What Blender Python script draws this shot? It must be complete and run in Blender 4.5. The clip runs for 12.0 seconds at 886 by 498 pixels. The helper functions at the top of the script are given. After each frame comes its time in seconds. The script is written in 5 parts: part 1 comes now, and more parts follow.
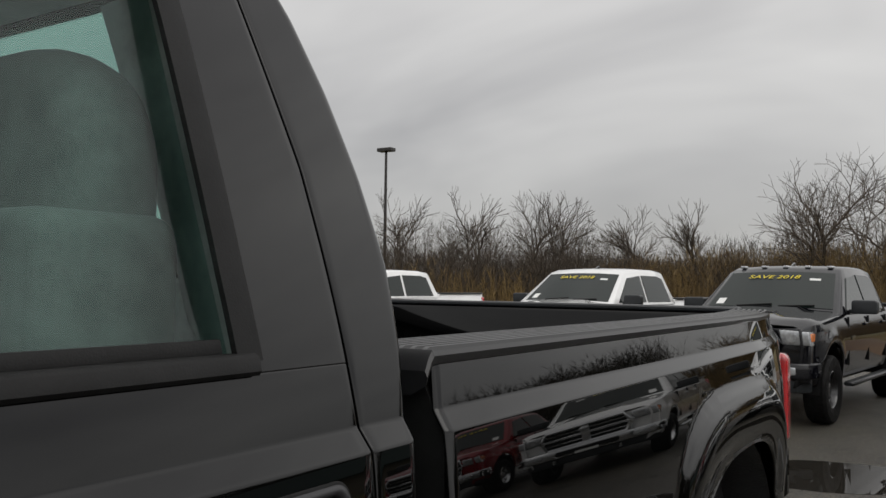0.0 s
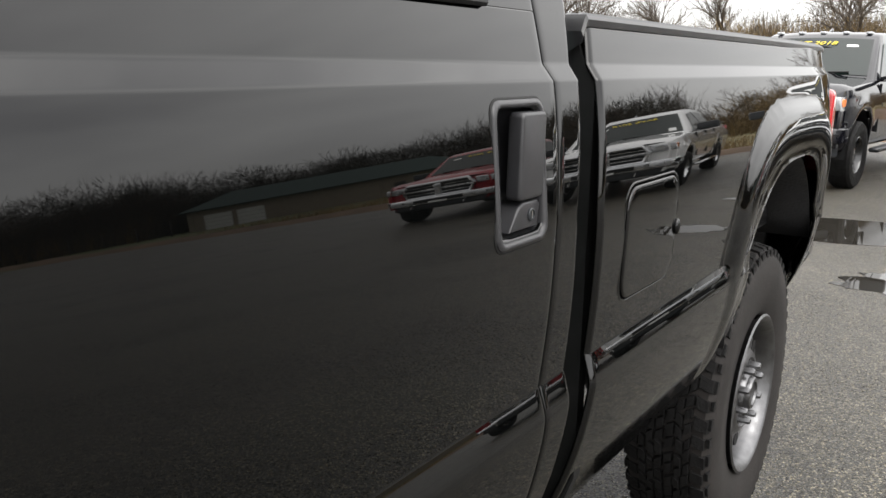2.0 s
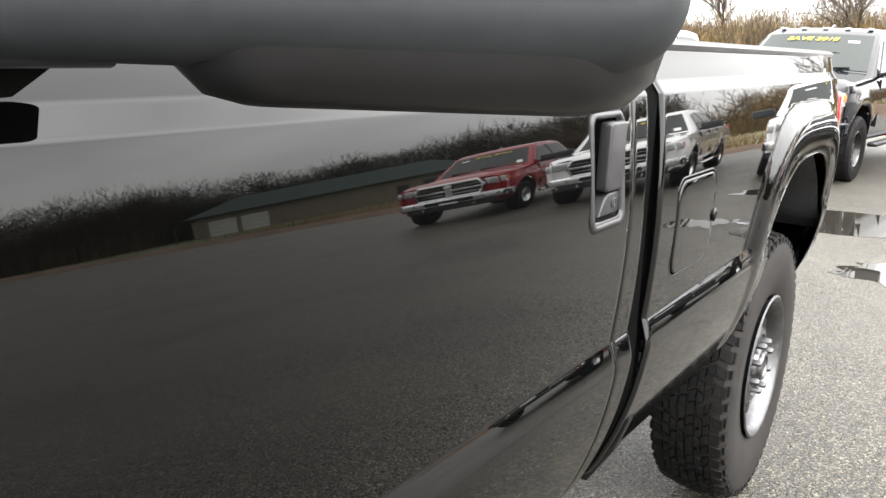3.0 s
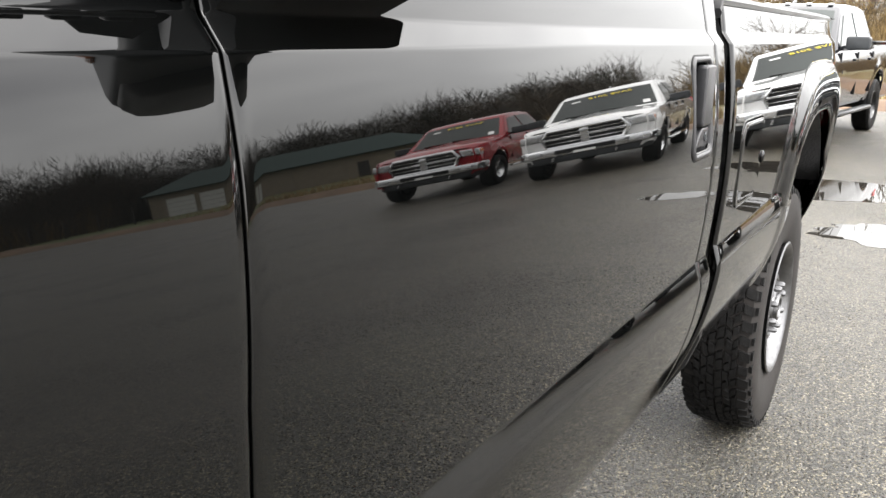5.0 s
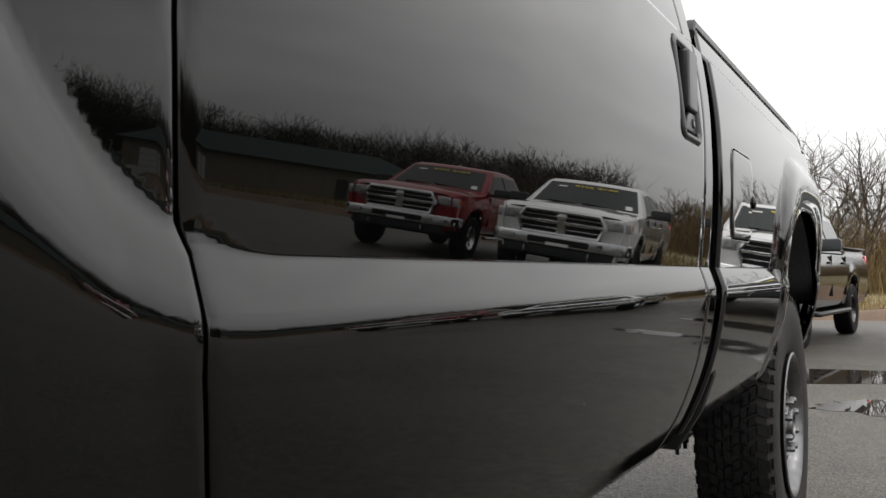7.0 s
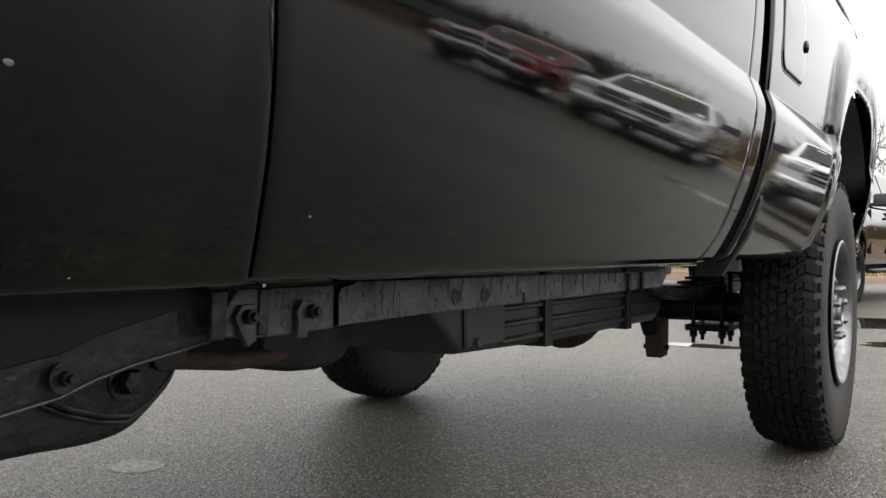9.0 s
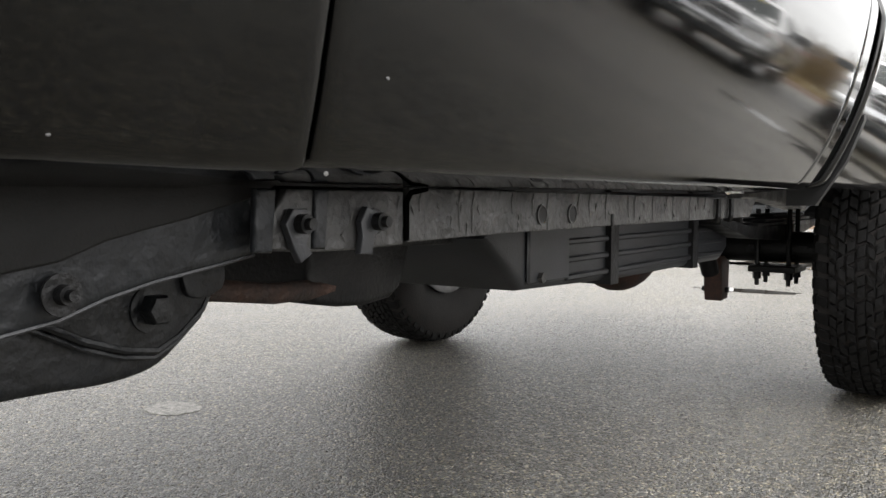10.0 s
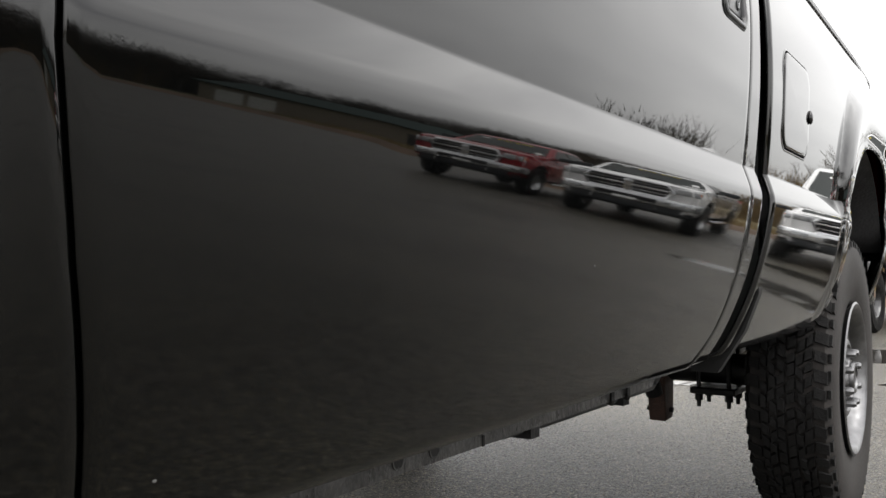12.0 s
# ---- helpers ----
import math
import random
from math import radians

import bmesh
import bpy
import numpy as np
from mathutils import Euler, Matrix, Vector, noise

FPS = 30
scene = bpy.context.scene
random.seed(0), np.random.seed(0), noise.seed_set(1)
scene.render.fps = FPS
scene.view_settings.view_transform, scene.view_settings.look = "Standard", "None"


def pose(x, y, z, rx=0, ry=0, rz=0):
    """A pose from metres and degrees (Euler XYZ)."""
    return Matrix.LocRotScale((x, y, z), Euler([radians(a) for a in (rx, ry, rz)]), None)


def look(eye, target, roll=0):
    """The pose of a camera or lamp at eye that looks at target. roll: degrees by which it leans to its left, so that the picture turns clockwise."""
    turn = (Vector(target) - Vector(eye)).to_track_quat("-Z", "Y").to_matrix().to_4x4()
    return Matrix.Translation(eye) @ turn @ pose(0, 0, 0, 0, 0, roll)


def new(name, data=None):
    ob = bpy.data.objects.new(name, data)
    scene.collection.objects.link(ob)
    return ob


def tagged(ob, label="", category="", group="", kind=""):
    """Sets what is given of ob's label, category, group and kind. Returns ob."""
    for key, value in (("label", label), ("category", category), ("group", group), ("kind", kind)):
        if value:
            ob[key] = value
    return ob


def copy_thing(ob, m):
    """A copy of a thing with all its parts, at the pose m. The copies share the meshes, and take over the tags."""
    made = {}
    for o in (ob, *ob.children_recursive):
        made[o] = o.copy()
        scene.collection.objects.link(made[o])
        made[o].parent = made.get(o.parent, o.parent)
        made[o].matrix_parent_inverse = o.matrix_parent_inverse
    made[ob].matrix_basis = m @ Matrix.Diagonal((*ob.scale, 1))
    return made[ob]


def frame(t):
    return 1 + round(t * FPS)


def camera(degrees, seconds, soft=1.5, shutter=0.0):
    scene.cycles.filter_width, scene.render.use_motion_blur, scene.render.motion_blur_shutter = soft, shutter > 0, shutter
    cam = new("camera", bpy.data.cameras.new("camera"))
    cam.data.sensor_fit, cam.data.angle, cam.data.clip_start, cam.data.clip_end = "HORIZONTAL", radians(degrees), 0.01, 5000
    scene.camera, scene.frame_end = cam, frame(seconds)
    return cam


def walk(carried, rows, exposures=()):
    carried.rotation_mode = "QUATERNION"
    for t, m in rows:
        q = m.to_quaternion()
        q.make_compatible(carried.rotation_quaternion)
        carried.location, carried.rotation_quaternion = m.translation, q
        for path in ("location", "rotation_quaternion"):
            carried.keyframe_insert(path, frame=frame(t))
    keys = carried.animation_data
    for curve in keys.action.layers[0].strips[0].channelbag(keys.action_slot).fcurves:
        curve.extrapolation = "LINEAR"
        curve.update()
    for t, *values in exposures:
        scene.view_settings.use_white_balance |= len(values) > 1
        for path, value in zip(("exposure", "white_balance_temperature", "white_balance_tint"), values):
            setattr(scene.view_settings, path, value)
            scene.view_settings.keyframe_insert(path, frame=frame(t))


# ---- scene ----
cam = camera(55.1, 12.0)
EXPOSURES = [(0, -0.05), (0.5, 0.1), (1, 0.5), (1.5, 1.05), (2, 1.6), (2.5, 2.15), (3, 2.7), (5, 2.6), (5.5, 2.5), (6, 2.05), (6.5, 1.3), (7, 0.93), (7.2, 0.93), (9, 1.55), (9.5, 1.95), (10.5, 2.4), (11, 2.35), (11.5, 1.95), (12, 1.6)]
PATH = [
    (0, (0.515, -0.692, 1.546), (-0.558, 0.994, 1.63), 0.7),
    (0.5, (0.471, -0.736, 1.445), (-0.593, 0.954, 1.332), 0.5),
    (1, (0.487, -0.776, 1.389), (-0.572, 0.891, 1.075), 0.6),
    (1.5, (0.48, -0.856, 1.386), (-0.582, 0.791, 0.985), 0.7),
    (2, (0.494, -1.016, 1.401), (-0.58, 0.615, 0.967), 1.0),
    (2.5, (0.491, -1.179, 1.426), (-0.58, 0.449, 0.976), 1.5),
    (3, (0.505, -1.33, 1.446), (-0.554, 0.301, 0.98), 2.0),
    (5, (0.378, -1.648, 1.392), (-0.595, 0.027, 0.894), 1.1),
    (5.5, (0.322, -1.611, 1.272), (-0.64, 0.075, 0.791), -0.1),
    (6, (0.323, -1.583, 1.112), (-0.654, 0.158, 0.992), -0.1),
    (6.5, (0.35, -1.592, 1.043), (-0.631, 0.151, 1.071), -0.5),
    (7, (0.351, -1.585, 0.951), (-0.629, 0.157, 1.022), -0.8),
    (7.2, (0.333, -1.547, 0.921), (-0.642, 0.197, 0.999), -1.7),
    (9, (0.358, -1.61, 0.649), (-0.715, 0.078, 0.655), 0.1),
    (9.5, (0.328, -1.557, 0.631), (-0.761, 0.116, 0.522), 0.3),
    (10, (0.23, -1.501, 0.611), (-0.904, 0.143, 0.492), 0.2),
    (10.5, (0.207, -1.459, 0.618), (-0.926, 0.186, 0.518), 0.1),
    (11, (0.238, -1.443, 0.647), (-0.889, 0.207, 0.565), -0.0),
    (11.5, (0.31, -1.44, 0.712), (-0.814, 0.214, 0.737), -0.0),
    (12, (0.366, -1.468, 0.799), (-0.741, 0.197, 0.841), -0.0),
]
walk(cam, [(t, look(eye, target, roll)) for t, eye, target, roll in PATH], EXPOSURES)

# ---- world, sun ----
world = bpy.data.worlds.new("overcast")
scene.world = world
world.use_nodes = True
wn, wl = world.node_tree.nodes, world.node_tree.links
wn.clear()
w_out = wn.new("ShaderNodeOutputWorld")
w_bg = wn.new("ShaderNodeBackground")
w_sky = wn.new("ShaderNodeTexSky")
w_sky.sky_type, w_sky.sun_disc = "NISHITA", False
w_sky.sun_elevation, w_sky.sun_rotation = radians(47), radians(111)
w_tc = wn.new("ShaderNodeTexCoord")
w_map = wn.new("ShaderNodeMapping")
w_map.inputs["Scale"].default_value = (1.0, 1.0, 2.3)
w_noise = wn.new("ShaderNodeTexNoise")
w_noise.inputs["Scale"].default_value = 1.5
w_noise.inputs["Detail"].default_value = 4
w_noise.inputs["Roughness"].default_value = 0.52
w_noise.inputs["Distortion"].default_value = 0.5
w_ramp = wn.new("ShaderNodeValToRGB")
w_ramp.color_ramp.elements[0].position, w_ramp.color_ramp.elements[0].color = 0.30, (3.7, 3.64, 3.66, 1)
w_ramp.color_ramp.elements[1].position, w_ramp.color_ramp.elements[1].color = 0.70, (6.7, 6.6, 6.45, 1)
w_mix = wn.new("ShaderNodeMixRGB")
w_mix.inputs[0].default_value = 0.93
wl.new(w_tc.outputs["Generated"], w_map.inputs["Vector"])
wl.new(w_map.outputs["Vector"], w_noise.inputs["Vector"])
wl.new(w_noise.outputs["Fac"], w_ramp.inputs["Fac"])
wl.new(w_sky.outputs["Color"], w_mix.inputs[1])
w_sep = wn.new("ShaderNodeSeparateXYZ")
w_up = wn.new("ShaderNodeMapRange")
w_up.inputs["To Min"].default_value, w_up.inputs["To Max"].default_value = 0.90, 2.60
w_mul = wn.new("ShaderNodeVectorMath")
w_mul.operation = "SCALE"
wl.new(w_tc.outputs["Generated"], w_sep.inputs["Vector"])
wl.new(w_sep.outputs["Z"], w_up.inputs["Value"])
wl.new(w_ramp.outputs["Color"], w_mul.inputs[0])
wl.new(w_up.outputs["Result"], w_mul.inputs["Scale"])
w_side = wn.new("ShaderNodeMapRange")
w_side.inputs["From Max"].default_value = 0.85
w_side.inputs["To Min"].default_value, w_side.inputs["To Max"].default_value = 0.90, 1.55
w_mul2 = wn.new("ShaderNodeVectorMath")
w_mul2.operation = "SCALE"
wl.new(w_sep.outputs["X"], w_side.inputs["Value"])
wl.new(w_mul.outputs["Vector"], w_mul2.inputs[0])
wl.new(w_side.outputs["Result"], w_mul2.inputs["Scale"])
wl.new(w_mul2.outputs["Vector"], w_mix.inputs[2])
wl.new(w_mix.outputs["Color"], w_bg.inputs["Color"])
w_bg.inputs["Strength"].default_value = 0.095
wl.new(w_bg.outputs["Background"], w_out.inputs["Surface"])

sun_data = bpy.data.lights.new("sun", "SUN")
sun_data.energy, sun_data.angle, sun_data.color = 0.5, radians(40), (1.0, 0.97, 0.93)
sun = new("sun", sun_data)
sun.matrix_world = look((36, -14, 42), (0, 0, 0))


# ---- materials ----
def mat(name, base, rough=0.5, metal=0.0, coat=0.0, var=0.0, var_scale=20.0, bump=0.0, bump_scale=200.0, rough_var=0.0,
        second=None, island=0.0, ior=1.5):
    """A Principled material with colour variation at two scales, fine relief and uneven gloss."""
    m = bpy.data.materials.new(name)
    m.use_nodes = True
    n, l = m.node_tree.nodes, m.node_tree.links
    b = n["Principled BSDF"]
    b.inputs["Base Color"].default_value = (*base, 1)
    b.inputs["Roughness"].default_value = rough
    b.inputs["Metallic"].default_value = metal
    b.inputs["IOR"].default_value = ior
    b.inputs["Coat Weight"].default_value = coat
    b.inputs["Coat Roughness"].default_value = 0.03
    tc = n.new("ShaderNodeTexCoord")
    if var or second or island:
        n1, n2 = n.new("ShaderNodeTexNoise"), n.new("ShaderNodeTexNoise")
        n1.inputs["Scale"].default_value, n2.inputs["Scale"].default_value = var_scale, var_scale * 9
        n1.inputs["Detail"].default_value = 6
        for k in (n1, n2):
            l.new(tc.outputs["Object"], k.inputs["Vector"])
        add = n.new("ShaderNodeMath")
        add.operation = "MULTIPLY_ADD"
        l.new(n2.outputs["Fac"], add.inputs[0])
        add.inputs[1].default_value = 0.4
        l.new(n1.outputs["Fac"], add.inputs[2])
        ramp = n.new("ShaderNodeValToRGB")
        lo = second or tuple(c * (1 - var) for c in base)
        hi = base if second else tuple(min(1, c * (1 + var)) for c in base)
        ramp.color_ramp.elements[0].position, ramp.color_ramp.elements[0].color = 0.5, (*lo, 1)
        ramp.color_ramp.elements[1].position, ramp.color_ramp.elements[1].color = 0.9, (*hi, 1)
        l.new(add.outputs[0], ramp.inputs["Fac"])
        col = ramp.outputs["Color"]
        if island:
            g = n.new("ShaderNodeNewGeometry")
            hsv = n.new("ShaderNodeHueSaturation")
            mr = n.new("ShaderNodeMapRange")
            mr.inputs["To Min"].default_value, mr.inputs["To Max"].default_value = 1 - island, 1 + island
            l.new(g.outputs["Random Per Island"], mr.inputs["Value"])
            l.new(mr.outputs["Result"], hsv.inputs["Value"])
            l.new(col, hsv.inputs["Color"])
            col = hsv.outputs["Color"]
        l.new(col, b.inputs["Base Color"])
    if rough_var:
        n3 = n.new("ShaderNodeTexNoise")
        n3.inputs["Scale"].default_value = var_scale * 1.7
        n3.inputs["Detail"].default_value = 4
        l.new(tc.outputs["Object"], n3.inputs["Vector"])
        mr = n.new("ShaderNodeMapRange")
        mr.inputs["From Min"].default_value, mr.inputs["From Max"].default_value = 0.3, 0.7
        mr.inputs["To Min"].default_value, mr.inputs["To Max"].default_value = max(0.0, rough - rough_var), min(1.0, rough + rough_var)
        l.new(n3.outputs["Fac"], mr.inputs["Value"])
        l.new(mr.outputs["Result"], b.inputs["Roughness"])
    if bump:
        n4 = n.new("ShaderNodeTexNoise")
        n4.inputs["Scale"].default_value = bump_scale
        n4.inputs["Detail"].default_value = 3
        l.new(tc.outputs["Object"], n4.inputs["Vector"])
        bp = n.new("ShaderNodeBump")
        bp.inputs["Strength"].default_value = bump
        bp.inputs["Distance"].default_value = 0.01
        l.new(n4.outputs["Fac"], bp.inputs["Height"])
        l.new(bp.outputs["Normal"], b.inputs["Normal"])
    return m


def glass_mat(name, tint, rough=0.01):
    """Tinted automotive glass: clear body colour with a mirror-like skin."""
    m = bpy.data.materials.new(name)
    m.use_nodes = True
    n, l = m.node_tree.nodes, m.node_tree.links
    out = n["Material Output"]
    n.remove(n["Principled BSDF"])
    tr, gl, mix, fr = n.new("ShaderNodeBsdfTransparent"), n.new("ShaderNodeBsdfGlossy"), n.new("ShaderNodeMixShader"), n.new("ShaderNodeLayerWeight")
    tr.inputs["Color"].default_value = (*tint, 1)
    gl.inputs["Roughness"].default_value = rough
    # both faces of the thin pane mirror alike: 3 percent straight on, all of it at a glance
    fr.inputs["Blend"].default_value = 0.5
    pw, ma = n.new("ShaderNodeMath"), n.new("ShaderNodeMath")
    pw.operation, ma.operation = "POWER", "MULTIPLY_ADD"
    pw.inputs[1].default_value = 5.0
    ma.inputs[1].default_value, ma.inputs[2].default_value = 0.95, 0.03
    l.new(fr.outputs["Facing"], pw.inputs[0])
    l.new(pw.outputs[0], ma.inputs[0])
    l.new(ma.outputs[0], mix.inputs["Fac"])
    l.new(tr.outputs["BSDF"], mix.inputs[1])
    l.new(gl.outputs["BSDF"], mix.inputs[2])
    l.new(mix.outputs["Shader"], out.inputs["Surface"])
    return m


def asphalt_mat():
    """Damp old asphalt: small pale and dark stones in a grey-brown binder, wet and dry patches."""
    m = bpy.data.materials.new("asphalt")
    m.use_nodes = True
    n, l = m.node_tree.nodes, m.node_tree.links
    b = n["Principled BSDF"]
    tc = n.new("ShaderNodeTexCoord")
    b.inputs["IOR"].default_value = 1.56
    vo = n.new("ShaderNodeTexVoronoi")
    vo.inputs["Scale"].default_value = 175
    l.new(tc.outputs["Object"], vo.inputs["Vector"])
    vo2 = n.new("ShaderNodeTexVoronoi")
    vo2.inputs["Scale"].default_value = 55
    l.new(tc.outputs["Object"], vo2.inputs["Vector"])
    hsv = n.new("ShaderNodeSeparateColor")
    l.new(vo.outputs["Color"], hsv.inputs["Color"])
    ramp = n.new("ShaderNodeValToRGB")
    e = ramp.color_ramp.elements
    e[0].position, e[0].color = 0.0, (0.006, 0.0054, 0.0040, 1)
    e[1].position, e[1].color = 1.0, (0.34, 0.298, 0.205, 1)
    k = e.new(0.55)
    k.color = (0.022, 0.0194, 0.0134, 1)
    k = e.new(0.85)
    k.color = (0.085, 0.074, 0.051, 1)
    l.new(hsv.outputs["Red"], ramp.inputs["Fac"])
    big = n.new("ShaderNodeTexNoise")
    big.inputs["Scale"].default_value = 0.7
    big.inputs["Detail"].default_value = 7
    l.new(tc.outputs["Object"], big.inputs["Vector"])
    mr = n.new("ShaderNodeMapRange")
    mr.inputs["From Min"].default_value, mr.inputs["From Max"].default_value = 0.3, 0.72
    mr.inputs["To Min"].default_value, mr.inputs["To Max"].default_value = 0.72, 1.28
    l.new(big.outputs["Fac"], mr.inputs["Value"])
    mul = n.new("ShaderNodeVectorMath")
    mul.operation = "SCALE"
    l.new(ramp.outputs["Color"], mul.inputs[0])
    l.new(mr.outputs["Result"], mul.inputs["Scale"])
    l.new(mul.outputs["Vector"], b.inputs["Base Color"])
    mr2 = n.new("ShaderNodeMapRange")
    mr2.inputs["From Min"].default_value, mr2.inputs["From Max"].default_value = 0.3, 0.7
    mr2.inputs["To Min"].default_value, mr2.inputs["To Max"].default_value = 0.29, 0.44
    l.new(big.outputs["Fac"], mr2.inputs["Value"])
    # each stone has a polish of its own
    wet = n.new("ShaderNodeMapRange")
    wet.inputs["To Min"].default_value, wet.inputs["To Max"].default_value = -0.10, 0.16
    l.new(hsv.outputs["Blue"], wet.inputs["Value"])
    rough = n.new("ShaderNodeMath")
    rough.operation = "ADD"
    l.new(mr2.outputs["Result"], rough.inputs[0])
    l.new(wet.outputs["Result"], rough.inputs[1])
    l.new(rough.outputs[0], b.inputs["Roughness"])
    skin = n.new("ShaderNodeMapRange")
    skin.inputs["To Min"].default_value, skin.inputs["To Max"].default_value = 0.20, 1.0
    l.new(hsv.outputs["Green"], skin.inputs["Value"])
    l.new(skin.outputs["Result"], b.inputs["Specular IOR Level"])
    add = n.new("ShaderNodeMath")
    add.operation = "ADD"
    l.new(vo.outputs["Distance"], add.inputs[0])
    l.new(vo2.outputs["Distance"], add.inputs[1])
    bp = n.new("ShaderNodeBump")
    bp.inputs["Strength"].default_value = 1.0
    bp.inputs["Distance"].default_value = 0.009
    bp.invert = True
    l.new(add.outputs[0], bp.inputs["Height"])
    l.new(bp.outputs["Normal"], b.inputs["Normal"])
    return m


def road_film(m, z0, z1, low, high):
    """Duller gloss towards the sills, where a thin uneven film of road dirt lies on the paint."""
    n, l = m.node_tree.nodes, m.node_tree.links
    b = n["Principled BSDF"]
    tc, sep, ns, add, mr = (n.new("ShaderNode" + k) for k in ("TexCoord", "SeparateXYZ", "TexNoise", "Math", "MapRange"))
    ns.inputs["Scale"].default_value, ns.inputs["Detail"].default_value = 4.0, 5
    add.operation = "MULTIPLY_ADD"
    add.inputs[1].default_value = 0.10
    mr.inputs["From Min"].default_value, mr.inputs["From Max"].default_value = z0 + 0.05, z1 + 0.05
    mr.inputs["To Min"].default_value, mr.inputs["To Max"].default_value = low, high
    l.new(tc.outputs["Object"], sep.inputs["Vector"])
    l.new(tc.outputs["Object"], ns.inputs["Vector"])
    l.new(ns.outputs["Fac"], add.inputs[0])
    l.new(sep.outputs["Z"], add.inputs[2])
    l.new(add.outputs[0], mr.inputs["Value"])
    l.new(mr.outputs["Result"], b.inputs["Roughness"])
    return m


PAINT = road_film(mat("black_paint", (0.0012, 0.0013, 0.0013), 0.017, coat=0.0, ior=1.46), 0.78, 0.93, 0.065, 0.015)
TRIM = mat("black_trim", (0.020, 0.0225, 0.0250), 0.40, var=0.25, var_scale=12, bump=0.03, bump_scale=1400)
CAP_AND_CHIN = mat("rail_and_shaded_chin_plastic", (0.012, 0.012, 0.013), 0.30, var=0.2, var_scale=12, bump=0.03, bump_scale=1400)
HANDLE = mat("satin_black_plastic", (0.022, 0.022, 0.024), 0.36, var=0.2, var_scale=14, bump=0.03, bump_scale=1400)
# rubber, and also the dark colour painted in for shade inside holes
SEAL_AND_SHADE = mat("rubber_and_hole_shade", (0.007, 0.007, 0.007), 0.6, ior=1.35, var=0.3, var_scale=25, bump=0.1, bump_scale=500)
RUBBER = mat("tyre_rubber", (0.0062, 0.0060, 0.0060), 0.72, ior=1.28, var=0.35, var_scale=16, bump=0.3, bump_scale=160, rough_var=0.15)
SIDEWALL = mat("tyre_sidewall", (0.013, 0.011, 0.010), 0.7, ior=1.38, var=0.35, var_scale=9, bump=0.15, bump_scale=120)
ALLOY = mat("brushed_alloy", (0.155, 0.155, 0.158), 0.40, metal=1.0, var=0.18, var_scale=30, rough_var=0.1)
CHROME = mat("chrome", (0.75, 0.76, 0.77), 0.08, metal=1.0, var=0.1, var_scale=8)
LINER = mat("bed_liner", (0.012, 0.012, 0.013), 0.6, var=0.3, var_scale=20, bump=0.3, bump_scale=350)
CHASSIS = mat("chassis_black", (0.007, 0.007, 0.0075), 0.48, ior=1.36, var=0.5, var_scale=9, bump=0.25, bump_scale=120, rough_var=0.15)
UNDERSEAL = mat("underseal", (0.0125, 0.0140, 0.0165), 0.44, ior=1.40, second=(0.0045, 0.0050, 0.0058), var_scale=11, bump=0.35, bump_scale=70, rough_var=0.16)
ROCKER = mat("undercoated_rocker", (0.058, 0.057, 0.056), 0.46, second=(0.008, 0.008, 0.0085), var_scale=17, bump=0.35, bump_scale=90, rough_var=0.15)
RUST = mat("rusty_iron", (0.075, 0.035, 0.022), 0.75, second=(0.022, 0.016, 0.014), var_scale=14, bump=0.4, bump_scale=130)
TANK = mat("tank_plastic", (0.015, 0.016, 0.0185), 0.42, var=0.3, var_scale=12, bump=0.1, bump_scale=300)
# glossless near-black: the shade inside gaps, put into the colour
GAP_SHADE = mat("gap_shade", (0.001, 0.001, 0.001), 1.0, ior=1.02)
REDLENS = mat("red_lens", (0.42, 0.012, 0.016), 0.1, coat=1.0, var=0.15, var_scale=30)
AMBER = mat("amber_lens", (0.65, 0.16, 0.02), 0.15, coat=0.6, var=0.1)
GLASS = glass_mat("side_glass", (0.72, 0.84, 0.81))
SEATCLOTH = mat("seat_cloth", (0.20, 0.21, 0.205), 0.85, var=0.2, var_scale=20, bump=0.2, bump_scale=500)
HEADLINER = mat("cabin_plastic", (0.60, 0.61, 0.60), 0.7, var=0.2, var_scale=10)
ASPHALT = asphalt_mat()
WATER = mat("puddle_water", (0.020, 0.018, 0.015), 0.015, coat=0.0, ior=1.33)
GRASS = mat("dry_grass", (0.20, 0.155, 0.08), 0.9, second=(0.075, 0.085, 0.03), var_scale=0.35, bump=0.8, bump_scale=9)
DIRT = mat("bare_dirt", (0.16, 0.10, 0.06), 0.9, second=(0.075, 0.048, 0.03), var_scale=0.8, bump=0.8, bump_scale=5)
BARK = mat("bark", (0.085, 0.068, 0.055), 0.9, var=0.4, var_scale=3, bump=0.4, bump_scale=25)
TWIG = mat("twigs", (0.080, 0.063, 0.047), 0.9, var=0.35, var_scale=2, island=0.25)
BRUSH = mat("willow_brush", (0.27, 0.185, 0.070), 0.9, second=(0.085, 0.06, 0.036), var_scale=0.08, island=0.45)
SIDING = mat("tan_siding", (0.235, 0.20, 0.155), 0.8, var=0.12, var_scale=2, bump=0.15, bump_scale=30)
SHINGLE = mat("dark_shingle", (0.026, 0.046, 0.042), 0.85, var=0.3, var_scale=3, bump=0.4, bump_scale=12)
WHITEPAINT = mat("white_boards", (0.62, 0.62, 0.60), 0.55, var=0.08, var_scale=3)
POSTMAT = mat("bronze_post", (0.03, 0.027, 0.025), 0.5, var=0.2, var_scale=3)
TRUCKGLASS = mat("dark_glass", (0.008, 0.014, 0.012), 0.03, coat=0.0, ior=1.42, var=0.1, var_scale=2)
TRUCK_WHITE = mat("white_paint", (0.78, 0.78, 0.77), 0.12, coat=1.0, var=0.04, var_scale=2, rough_var=0.04)
